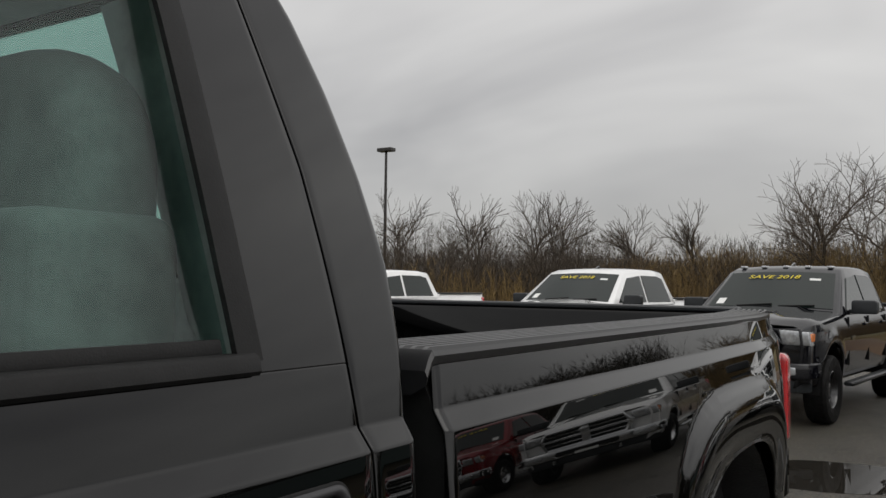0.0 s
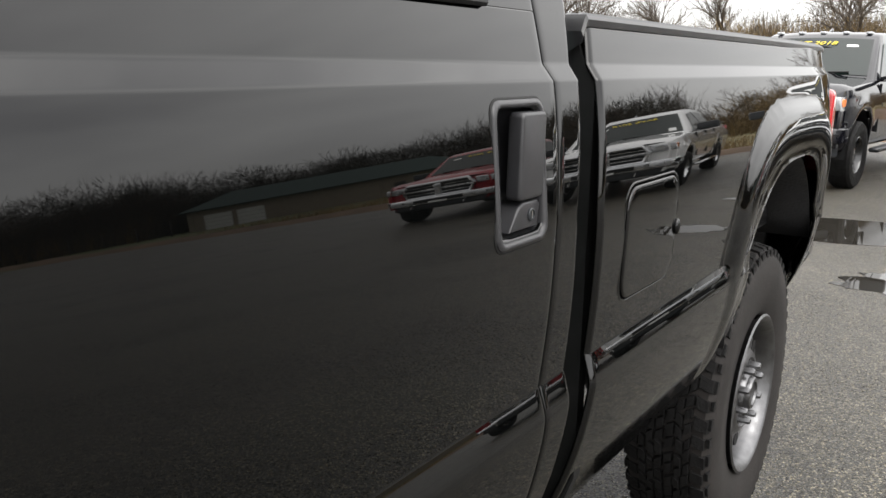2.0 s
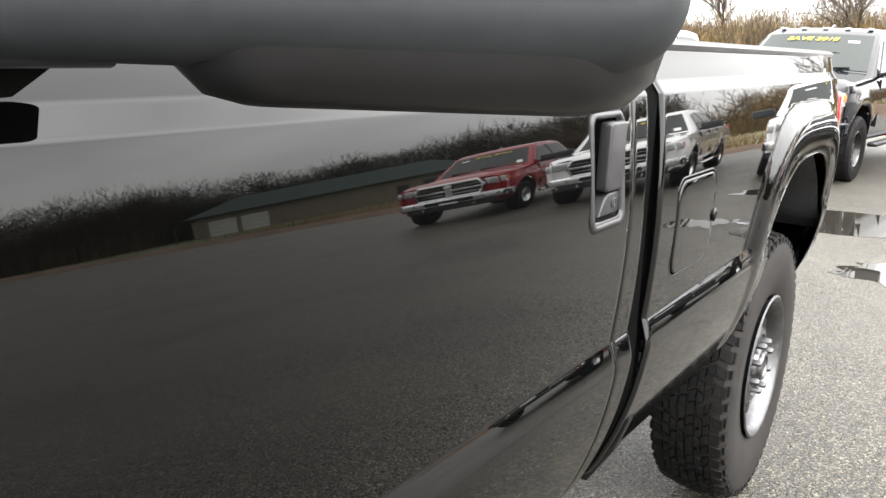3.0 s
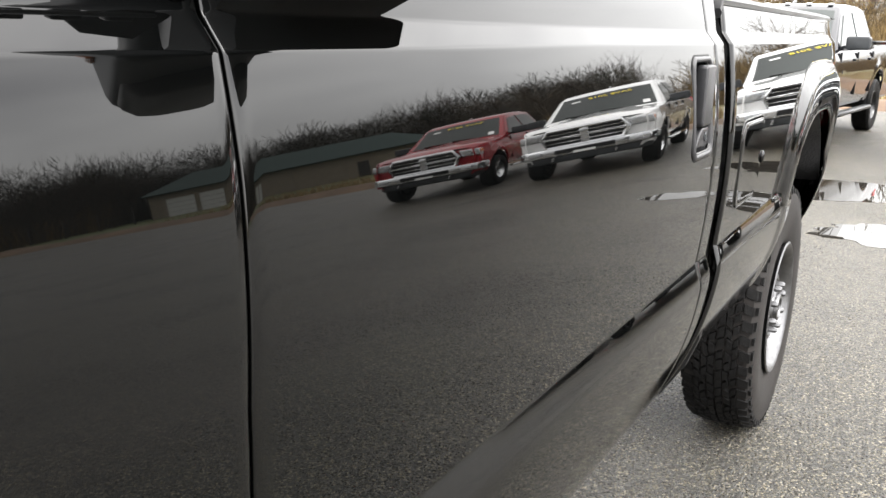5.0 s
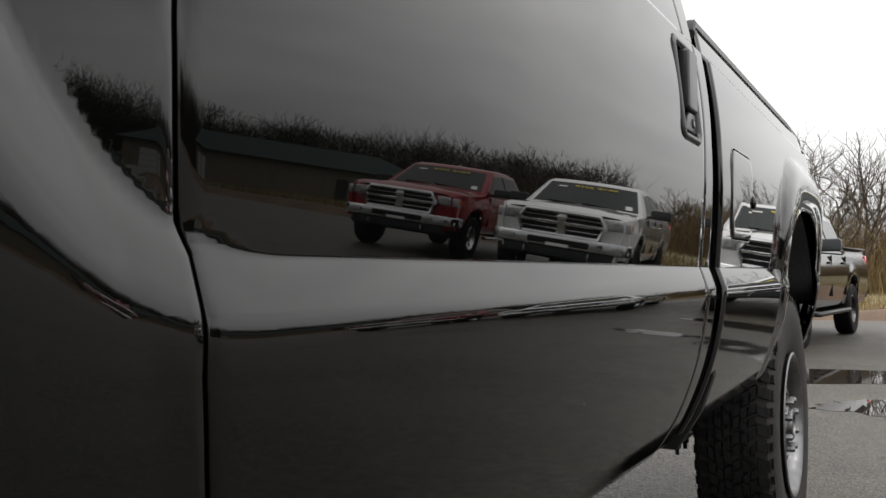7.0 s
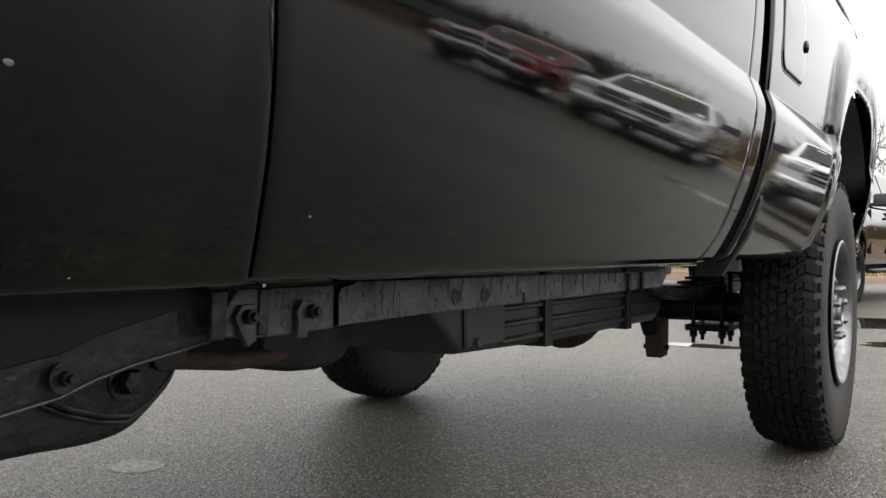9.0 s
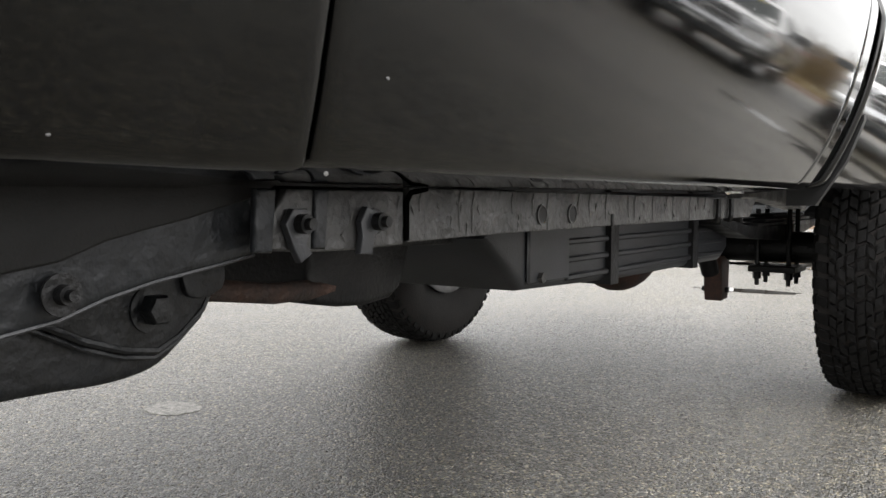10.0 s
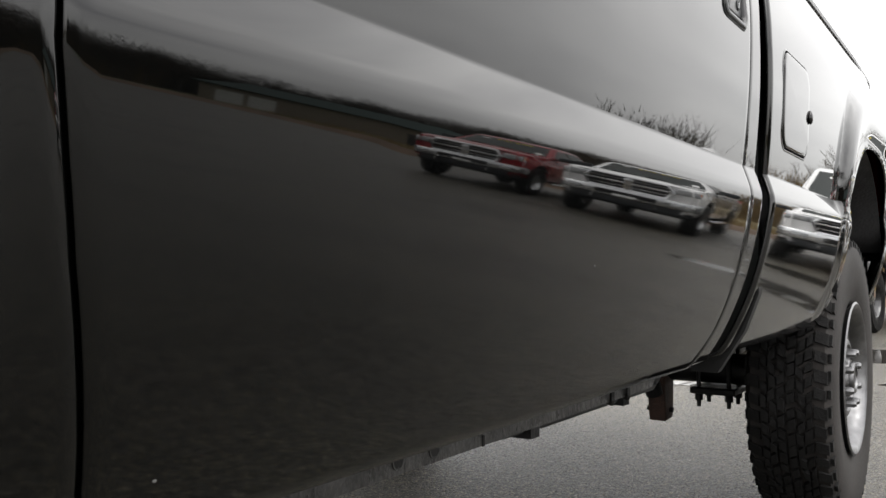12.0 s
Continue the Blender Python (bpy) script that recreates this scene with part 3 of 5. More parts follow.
part("cab_floor", B((MID_X, -0.60, 0.665), (1.9, 1.28, 0.05), 0.01), CHASSIS, truck)
part("firewall", B((MID_X, -1.28, 1.03), (1.9, 0.06, 0.74), 0.02), CHASSIS, truck)
part("dashboard", B((MID_X, -1.10, 1.32), (1.8, 0.36, 0.24), 0.06, seg=2), HEADLINER, truck)
# hood, front end
bm = bmesh.new()
rows = []
for y, h in ((-2.98, 1.36), (-2.8, 1.41), (-2.2, 1.45), (-1.6, 1.47), (-1.29, 1.475)):
    rows.append([bm.verts.new((MID_X + a, y, h - b)) for a, b in ((-1.0, 0.05), (-0.92, 0.0), (-0.55, -0.03), (-0.5, -0.015), (0, -0.02), (0.5, -0.015), (0.55, -0.03), (0.92, 0.0), (1.0, 0.05))])
for p, q in zip(rows, rows[1:]):
    for k in range(8):
        bm.faces.new((p[k], q[k], q[k + 1], p[k + 1]))
thicken(part("hood", bm, PAINT, truck, recalc=False), -0.006)
grille = part("grille", B((MID_X, -2.97, 1.15), (1.25, 0.08, 0.40), 0.03), TRIM, truck, "black bar grille")
for i in range(3):
    part("grille_bar", B((MID_X, -3.015, 1.02 + 0.13 * i), (1.15, 0.03, 0.06), 0.012), CHROME, grille)
for sx in (-1, 1):
    part("headlight", B((MID_X + sx * 0.80, -2.96, 1.15), (0.34, 0.10, 0.34), 0.03), LAMPGLASS, truck)
part("front_bumper", B((MID_X, -3.05, 0.78), (2.0, 0.20, 0.28), 0.05, seg=2), CHROME, truck)

# seats
def seat(cx):
    s = part("seat", B((cx, -0.56, 0.98), (0.52, 0.52, 0.18), 0.06, seg=3), SEATCLOTH, truck, "grey cloth high-back seat")
    part("backrest", P(rounded(cx, 1.285, 0.56, 0.66, 0.035, 6), -0.25, -0.085, 0.02, "y"), SEATCLOTH, s)
    part("headrest", P(rounded(cx, 1.645, 0.500, 0.31, 0.135, 10), -0.19, -0.075, 0.045, "y"), SEATCLOTH, s)
seat(-0.472), seat(-1.035), seat(-1.598)

# fender badge above the shoulder line: plain raised shapes
badge = part("fender_badge", P(rounded(-1.39, 1.431, 0.225, 0.044, 0.008), -0.034, -0.016, 0.003), TRIM, fender, "black badge plate with raised silver shapes")
for cy in (-1.485, -1.43, -1.375, -1.32):
    part("badge_shape", P(rounded(cy, 1.440, 0.045, 0.022, 0.006), -0.017, -0.011, 0.002), CHROME, badge)
for i in range(6):
    part("badge_bar", P(rounded(-1.48 + 0.035 * i, 1.418, 0.020, 0.009, 0.003), -0.017, -0.013, 0.001), HANDLE, badge)

# door handle: raised bezel round a deep scoop, the paddle and the lock plate
hy, hz = -0.113, 1.270
hx = side_x(hy, hz)
bm = bmesh.new()
outer = rounded(hy, hz - 0.001, 0.128, 0.176, 0.018, 6, 0.03)
inner = rounded(hy, hz - 0.001, 0.108, 0.156, 0.014, 6, 0.03)
def ring_at(pts, off):
    return [bm.verts.new((side_x(hy, b) + off, a, b)) for a, b in pts]
mid = [((a + c) / 2, (b + d) / 2) for (a, b), (c, d) in zip(outer, inner)]
rings = [ring_at(outer, -0.005), ring_at(outer, 0.0025), ring_at([(a * 0.75 + c * 0.25, b * 0.75 + d * 0.25) for (a, b), (c, d) in zip(outer, inner)], 0.0042), ring_at(mid, 0.0048),
         ring_at([(a * 0.2 + c * 0.8, b * 0.2 + d * 0.8) for (a, b), (c, d) in zip(outer, inner)], 0.0035), ring_at(inner, 0.0), ring_at(inner, -0.006)]
for k, dp in ((0.95, -0.016), (0.86, -0.026), (0.70, -0.031), (0.4, -0.033)):
    rings.append(ring_at([(hy + (a - hy) * k, hz + (b - hz) * (0.5 + k / 2)) for a, b in inner], dp))
for p, q in zip(rings, rings[1:]):
    for i in range(len(p)):
        bm.faces.new((p[i], p[(i + 1) % len(p)], q[(i + 1) % len(p)], q[i]))
bm.faces.new(rings[-1])
handle = part("door_handle", bm, HANDLE, door, "satin black recessed door handle", smooth=60)
part("paddle", P(rounded(hy + 0.021, hz + 0.019, 0.062, 0.106, 0.007, 4, 0.03), hx - 0.016, hx + 0.005, 0.004), HANDLE, handle)
part("lock_plate", P([(hy - 0.026, hz - 0.071), (hy + 0.046, hz - 0.071), (hy + 0.050, hz - 0.043), (hy + 0.044, hz - 0.037), (hy + 0.006, hz - 0.037), (hy - 0.006, hz - 0.043)], hx - 0.034, hx + 0.001, 0.003), HANDLE, handle)
part("lock_cylinder", L([(0.0, 0.0), (0.0085, 0.0), (0.0085, 0.0025), (0.0065, 0.0035), (0.006, 0.0015), (0.0, 0.0015)], (hx, hy + 0.026, hz - 0.054), n=20), TRIM, handle)
part("key_slot", B((hx + 0.0025, hy + 0.026, hz - 0.054), (0.002, 0.0022, 0.009)), CHROME, handle)
# dark ribbon round the bezel: its shadow line put into the colour
part("bezel_shadow_line", ribbon([(a, b) for a, b in outer + outer[:1]], 0.006, 0.0012), SEAL_AND_SHADE, handle)

# fuel door with a near-black ring painted as its groove's shade, and finger catch
fy, fz = 0.347, 1.121
fo = rounded(fy, fz, 0.240, 0.184, 0.038, 7, 0.0)
bm = bmesh.new()
rings = []
for k, off in ((1.0, -0.001), (1.0, 0.0010), (0.992, 0.0024), (0.980, 0.0032), (0.95, 0.0035), (0.85, 0.0035), (0.7, 0.0035), (0.55, 0.0035), (0.4, 0.0035), (0.25, 0.0035), (0.1, 0.0035)):
    rings.append([bm.verts.new((side_x(fy + (a - fy) * k, fz + (b - fz) * k) + off, fy + (a - fy) * k, fz + (b - fz) * k)) for a, b in fo])
for p, q in zip(rings, rings[1:]):
    for i in range(len(p)):
        bm.faces.new((p[i], p[(i + 1) % len(p)], q[(i + 1) % len(p)], q[i]))
cv = bm.verts.new((side_x(fy, fz) + 0.0035, fy, fz))
for i in range(len(fo)):
    bm.faces.new((rings[-1][i], rings[-1][(i + 1) % len(fo)], cv))
fuel = part("fuel_door", bm, PAINT, bed_side, "black fuel filler door")
bm = bmesh.new()
rings = []
for k, off in ((1.028, -0.001), (1.028, 0.0008), (1.002, 0.0008), (1.002, -0.001)):
    rings.append([bm.verts.new((side_x(fy + (a - fy) * k, fz + (b - fz) * k) + off, fy + (a - fy) * k, fz + (b - fz) * k)) for a, b in fo])
for p, q in zip(rings, rings[1:]):
    for i in range(len(p)):
        bm.faces.new((p[i], p[(i + 1) % len(p)], q[(i + 1) % len(p)], q[i]))
part("groove_shade_ring", bm, GAP_SHADE, fuel)
bm = bmesh.new()
rings = []
for k, off in ((1.075, 0.0), (1.062, 0.0009), (1.045, 0.0012), (1.034, 0.0006), (1.026, -0.001)):
    rings.append([bm.verts.new((side_x(fy + (a - fy) * k, fz + (b - fz) * k) + off, fy + (a - fy) * k, fz + (b - fz) * k)) for a, b in fo])
for p, q in zip(rings, rings[1:]):
    for i in range(len(p)):
        bm.faces.new((p[i], p[(i + 1) % len(p)], q[(i + 1) % len(p)], q[i]))
part("opening_lip", bm, PAINT, fuel)
bm = bmesh.new()
bmesh.ops.create_uvsphere(bm, u_segments=14, v_segments=8, radius=1, matrix=Matrix.Translation((side_x(0.468, 1.117) + 0.004, 0.468, 1.117)) @ Matrix.Diagonal((0.006, 0.010, 0.015, 1)))
part("finger_catch", bm, PAINT, fuel)

# bed: rail caps, inner walls, floor, head board, tailgate, lights, bumper
def rail_cap(sx):
    """A ribbed black rail cap along the top of the bed side."""
    bm = bmesh.new()
    prof = [(0.002, 1.4525), (0.0035, 1.462), (0.000, 1.468)]
    for i in range(7):
        a = -0.006 - 0.018 * i
        prof += [(a, 1.4655), (a - 0.002, 1.472), (a - 0.009, 1.472), (a - 0.011, 1.4655)]
    prof += [(-0.132, 1.469), (-0.138, 1.463), (-0.142, 1.445), (-0.142, 1.40), (-0.136, 1.40), (-0.13, 1.44), (-0.02, 1.44)]
    rows = []
    ys = [0.134, 0.142, 0.149, 0.156, 0.5, 1.0, 1.5, 1.9, 2.05, 2.2, 2.3, 2.4, 2.47, 2.49]
    for y in ys:
        off = side_x(min(y, 2.5), 1.447)
        d = {0.134: -0.024, 0.142: -0.008, 2.49: -0.012}.get(y, 0.0)
        rows.append([bm.verts.new((off + a, y, (1.469 if y < 0.15 and b > 1.465 else b) + d)) for a, b in prof])
    n = len(prof)
    for p, q in zip(rows, rows[1:]):
        for k in range(n):
            bm.faces.new((p[k], p[(k + 1) % n], q[(k + 1) % n], q[k]))
    bm.faces.new(rows[0]), bm.faces.new(rows[-1])
    if sx < 0:
        bmesh.ops.transform(bm, matrix=Matrix.Translation((2 * MID_X, 0, 0)) @ Matrix.Diagonal((-1, 1, 1, 1)), verts=bm.verts)
    cap = part("rail_cap", bm, CAP_AND_CHIN, truck, "ribbed black plastic bed rail cap", smooth=25)
    for y in (0.26, 1.30, 2.30):
        # thin dark slab stands in for the shade inside the pocket
        part("stake_pocket_shade", B((-0.095 if sx > 0 else 2 * MID_X + 0.095, y, 1.4695), (0.045, 0.09, 0.004), 0.001), SEAL_AND_SHADE, cap)
rail_cap(1), rail_cap(-1)
for sx in (-1, 1):
    wall = part("bed_wall", B((MID_X + sx * 0.875, 1.31, 1.16), (0.03, 2.34, 0.56), 0.01), LINER, truck, "black plastic bed liner wall")
    for i in range(24):
        part("liner_rib", B((MID_X + sx * 0.857, 0.22 + 0.095 * i, 1.20), (0.014, 0.035, 0.36), 0.005), LINER, wall)
bed_floor = part("bed_floor", B((MID_X, 1.31, 0.90), (1.78, 2.36, 0.03)), LINER, truck)
for i in range(15):
    part("floor_rib", B((MID_X - 0.77 + 0.11 * i, 1.31, 0.918), (0.05, 2.3, 0.012), 0.004), LINER, bed_floor)
for sx in (-1, 1):
    part("wheel_housing", P([(1.02, 0.9), (1.08, 1.10), (1.25, 1.17), (1.71, 1.17), (1.88, 1.10), (1.94, 0.9)], MID_X + sx * 0.62, MID_X + sx * 0.87, 0.02), LINER, truck)
# black filler added to stop daylight leaking through the cab-bed gap
part("gap_light_stop", P([(-0.14, 0.60), (-0.09, 0.60), (-0.040, 0.68), (-0.014, 0.75), (-0.014, 1.37), (-0.05, 1.44), (-0.14, 1.44)], 0.148, 0.172, 0.0, "y"), SEAL_AND_SHADE, truck)
part("bed_head", B((MID_X, 0.175, 1.15), (1.86, 0.04, 0.60), 0.012), PAINT, truck)
tailgate = part("tailgate", B((MID_X, 2.50, 1.15), (1.62, 0.07, 0.62), 0.018, seg=2), PAINT, truck, "closed black tailgate")
part("tailgate_cap", B((MID_X, 2.50, 1.468), (1.60, 0.085, 0.02), 0.006), TRIM, tailgate)
part("tailgate_latch", B((MID_X, 2.54, 1.28), (0.20, 0.02, 0.09), 0.01), TRIM, tailgate)
for sx in (-1, 1):
    lx = -0.122 if sx > 0 else 2 * MID_X + 0.122
    lamp = part("tail_light", P(rounded(lx, 1.165, 0.115, 0.31, 0.025), 2.455, 2.525, 0.014, "y"), REDLENS, truck, "red tail light with a clear reverse lamp")
    part("reverse_lens", P(rounded(lx, 1.13, 0.085, 0.07, 0.015), 2.52, 2.531, 0.003, "y"), LAMPGLASS, lamp)
    part("corner_post", B((lx, 2.455, 0.915), (0.12, 0.07, 0.19), 0.02), PAINT, truck)
bumper = part("rear_bumper", P([(2.50, 0.62), (2.68, 0.64), (2.70, 0.70), (2.70, 0.80), (2.66, 0.83), (2.50, 0.83)], MID_X - 0.92, MID_X + 0.92, 0.03), PAINT, truck, "gloss black rear step bumper")
part("step_pad", B((MID_X, 2.60, 0.834), (1.5, 0.12, 0.008), 0.002), TRIM, bumper)
part("hitch", B((MID_X, 2.60, 0.58), (0.09, 0.20, 0.09), 0.008), CHASSIS, truck)

# inner wheel wells
def well(name, ay, rad, sx):
    bm = bmesh.new()
    xo = -0.012 if sx > 0 else 2 * MID_X + 0.012
    xi = -0.45 if sx > 0 else 2 * MID_X + 0.45
    rows = []
    for k in range(19):
        a = radians(17 + 161 * k / 18)
        rows.append([bm.verts.new((x, ay + rad * math.cos(a), 0.715 + rad * 0.95 * math.sin(a))) for x in (xo, xi)])
    for p, q in zip(rows, rows[1:]):
        bm.faces.new((p[0], p[1], q[1], q[0]))
    thicken(part(name, bm, CHASSIS, truck, recalc=False), 0.006)
for sx in (-1, 1):
    well("wheel_well", AXLE_R, 0.492, sx), well("wheel_well", AXLE_F, 0.53, sx)

# ---- wheels of the pickup ----
def tyre_profile(R, W, rr):
    h = W / 2
    return [(rr, -h * 0.80), (rr + 0.012, -h * 0.90), (R * 0.78, -h), (R * 0.90, -h * 0.98), (R - 0.030, -h * 0.92), (R - 0.014, -h * 0.82), (R - 0.012, 0.0),
            (R - 0.014, h * 0.82), (R - 0.030, h * 0.92), (R * 0.90, h * 0.98), (R * 0.78, h), (rr + 0.012, h * 0.90), (rr, h * 0.80)]


def wheel(parent, c, sx, R=0.450, W=0.240, rr=0.234, name="wheel"):
    """An all-terrain tyre with block tread and an eight-lug silver wheel; sx points outwards."""
    w = part(name, L([(rr, -0.12), (rr + 0.006, -0.118), (rr - 0.016, -0.10), (rr - 0.02, 0.0), (rr - 0.016, 0.095), (rr + 0.006, 0.118), (rr, 0.122), (rr - 0.012, 0.116), (rr - 0.026, 0.085),
                      (rr - 0.034, 0.0), (rr - 0.034, -0.115)], (0, 0, 0), n=56, close=True), ALLOY, parent, "silver eight-lug wheel with an all-terrain tyre")
    w.location = c
    if sx < 0:
        w.rotation_euler = (0, 0, math.pi)
    tyre = part("tyre", L(tyre_profile(R, W, rr), (0, 0, 0), n=72, close=True), SIDEWALL, w, "worn block-tread tyre")
    # staggered tread blocks in five rows and shoulder lugs
    verts, faces = [], []
    rnd = random.Random(5)
    N = 54
    def g():
        return rnd.uniform(-0.12, 0.12) * st
    def w2(v):
        return st * v * rnd.uniform(0.82, 1.12)
    def block(a, half, x0, x1, r0, r1, shear, side=0.0):
        base = len(verts)
        for r in (r0, r1):
            ta = 1.0 if r == r0 else 0.86
            for x, s in ((x0, -1), (x1, 1)):
                xm = (x0 + x1) / 2
                xx2 = xm + (x - xm) * ta
                for t in (-half * ta, half * ta):
                    aa = a + t + shear * s
                    rr2 = r - (side if abs(x) > W * 0.43 else 0.0)
                    verts.append((xx2, rr2 * math.cos(aa), rr2 * math.sin(aa)))
        for f in ((4, 5, 7, 6), (0, 1, 5, 4), (2, 6, 7, 3), (0, 4, 6, 2), (1, 3, 7, 5)):
            faces.append([base + k for k in f])
    for i in range(N):
        a = 2 * math.pi * i / N
        st = 2 * math.pi / N
        long = i % 2 == 0
        for s, at in ((1, a), (-1, a + st * 0.5)):
            block(at + g() * 0.5, st * (0.37 if long else 0.33), s * 0.071, s * W / 2 * (0.905 if long else 0.87), R - 0.022, R - 0.005, 0.010 * s, 0.006)
            block(at, st * (0.34 if long else 0.27), s * W / 2 * 0.885, s * W / 2 * 0.962, R - (0.050 if long else 0.034), R - 0.010, 0.0, 0.010)
    N = 72
    st = 2 * math.pi / N
    for i in range(N):
        a = 2 * math.pi * i / N
        j1, j2 = rnd.uniform(-0.004, 0.004), rnd.uniform(-0.004, 0.004)
        block(a + g(), w2(0.43), -0.024, -0.003, R - 0.013, R + rnd.uniform(-0.001, 0.001), 0.012 * rnd.choice((-1, 1)))
        block(a + st * 0.40 + g(), w2(0.43), 0.002, 0.024, R - 0.014, R, -0.010)
        block(a + st * 0.55 + g(), w2(0.40), 0.028 + j1, 0.048 + j1, R - 0.014, R - 0.001, 0.014 * rnd.choice((-1, 1)))
        block(a + st * 0.15 + g(), w2(0.41), 0.051 + j1, 0.068, R - 0.014, R - 0.002, -0.012)
        block(a + st * 0.25 + g(), w2(0.40), -0.048 + j2, -0.028 + j2, R - 0.014, R - 0.001, 0.014 * rnd.choice((-1, 1)))
        block(a + st * 0.75 + g(), w2(0.41), -0.068, -0.051 + j2, R - 0.014, R - 0.002, 0.012)
    me = bpy.data.meshes.new("tread")
    me.from_pydata(verts, [], faces)
    me.materials.append(RUBBER)
    tr = new("tread", me)
    tr.parent = tyre
    tr["kind"] = "stuff"
    # dished centre; dark discs stand in for the shade of its eight openings
    disc = bmesh.new()
    lathe(disc, [(0.196, 0.03), (0.194, 0.062), (0.172, 0.078), (0.135, 0.080), (0.120, 0.094), (0.105, 0.097), (0.100, 0.090), (0.062, 0.090), (0.060, 0.100), (0.056, 0.104), (0.0, 0.105)], (0, 0, 0), n=48)
    d = part("wheel_disc", disc, ALLOY, w)
    for k in range(8):
        a = 2 * math.pi * k / 8
        part("hand_hole_shade", L([(0.0, 0.06), (0.023, 0.06), (0.023, 0.0812), (0.0, 0.0812)], (0, 0.153 * math.cos(a), 0.153 * math.sin(a)), n=16), SEAL_AND_SHADE, d)
        a += math.pi / 8
        part("lug_nut", L([(0.0, 0.09), (0.0155, 0.09), (0.0155, 0.093), (0.0115, 0.093), (0.0115, 0.117), (0.008, 0.124), (0.0, 0.125)], (0, 0.083 * math.cos(a), 0.083 * math.sin(a)), n=8), ALLOY, d)
    part("hub_cap", L([(0.0, 0.100), (0.050, 0.100), (0.050, 0.112), (0.046, 0.118), (0.036, 0.119), (0.034, 0.113), (0.0, 0.112)], (0, 0, 0), n=28), ALLOY, w)
    part("brake_disc", L([(0.0, -0.06), (0.17, -0.06), (0.17, -0.03), (0.0, -0.03)], (0, 0, 0), n=28), RUST, w)
    return w

TY_L, TY_R = -0.154, 2 * MID_X + 0.154
w0 = wheel(truck, (TY_L, AXLE_R, HUB_Z - 0.004), 1)
for c, s in (((TY_R, AXLE_R, HUB_Z - 0.004), -1), ((TY_L, AXLE_F, HUB_Z - 0.004), 1), ((TY_R, AXLE_F, HUB_Z - 0.004), -1)):
    copy_thing(w0, pose(*c, 0, 0, 0 if s > 0 else 180))

# ---- tow mirror on the driver's door ----
mirror = part("tow_mirror", P(rounded(-0.026, 1.558, 0.296, 0.246, 0.032, 8), -0.075, 0.065, 0.024, "y"), TRIM, door, "black plastic telescoping tow mirror")
# darker plastic than the mirror body: the chin's underside shade put into colour
part("mirror_chin", P(rounded(0.018, -0.008, 0.208, 0.124, 0.050, 8), 1.4195, 1.500, 0.030, "z"), CAP_AND_CHIN, mirror)
part("mirror_glass", P(rounded(-0.02, 1.578, 0.235, 0.17, 0.03), 0.060, 0.068, 0.002, "y"), CHROME, mirror)
part("turn_signal", B((0.03, -0.077, 1.528), (0.09, 0.012, 0.05), 0.004), AMBER, mirror)
mirror.location, mirror.rotation_euler = (0.268, -1.025, 0.0), (0, 0, radians(35))
for z in (1.470, 1.61):
    part("mirror_arm", T([(-0.02, -1.12, z), (0.10, -1.10, z), (0.22, -1.05, z)], [0.026, 0.025, 0.025], 12), TRIM, door)
part("mirror_base", P([(-1.20, 1.425), (-0.99, 1.425), (-0.98, 1.46), (-1.02, 1.64), (-1.06, 1.66), (-1.215, 1.47)], -0.05, 0.045, 0.014), TRIM, door)

# dried mud specks on the lower paint
for y, z, r, owner in ((-1.39, 0.735, 0.0022, fender), (-1.146, 0.674, 0.0013, door), (-1.160, 0.624, 0.0015, door), (-1.325, 0.634, 0.0009, fender), (-0.62, 0.80, 0.0014, door), (-0.40, 0.72, 0.0012, door)):
    bm = bmesh.new()
    bmesh.ops.create_icosphere(bm, subdivisions=2, radius=1, matrix=Matrix.Translation((side_x(y, z), y, z)) @ Matrix.Diagonal((r * 0.4, r * 1.3, r, 1)))
    part("mud_speck", bm, DUST, owner)

# ---- under the pickup ----
rocker = part("rocker_flange", P([(-0.966, 0.619), (-0.968, 0.5765), (-0.80, 0.579), (-0.57, 0.580), (0.02, 0.581), (0.06, 0.612)], -0.178, -0.171, 0.001), ROCKER, truck, "dirty undercoated rocker flange")
part("rocker_front", P([(-1.098, 0.617), (-1.112, 0.602), (-1.118, 0.578), (-1.085, 0.574), (-1.02, 0.5735), (-0.974, 0.575), (-0.973, 0.617)], -0.180, -0.171, 0.002), ROCKER, rocker, "dark scuffed front end of the rocker")
for y in (-0.747, -0.679):
    # dark disc on the uncut flange, coloured as the hole's shade
    part("drain_hole_shade", L([(0.0, 0.0), (0.0085, 0.0), (0.0085, 0.0016), (0.0, 0.0016)], (-0.1713, y, 0.595), n=16), SEAL_AND_SHADE, rocker)
    part("hole_rim", L([(0.0086, 0.0), (0.0105, 0.0), (0.0105, 0.0022), (0.0086, 0.0022)], (-0.1713, y, 0.595), n=16, close=True), ROCKER, rocker)
# dark block coloured as the shade inside a small notch
part("notch_shade", B((-0.1712, -0.572, 0.5865), (0.004, 0.006, 0.014), 0.001), SEAL_AND_SHADE, rocker)
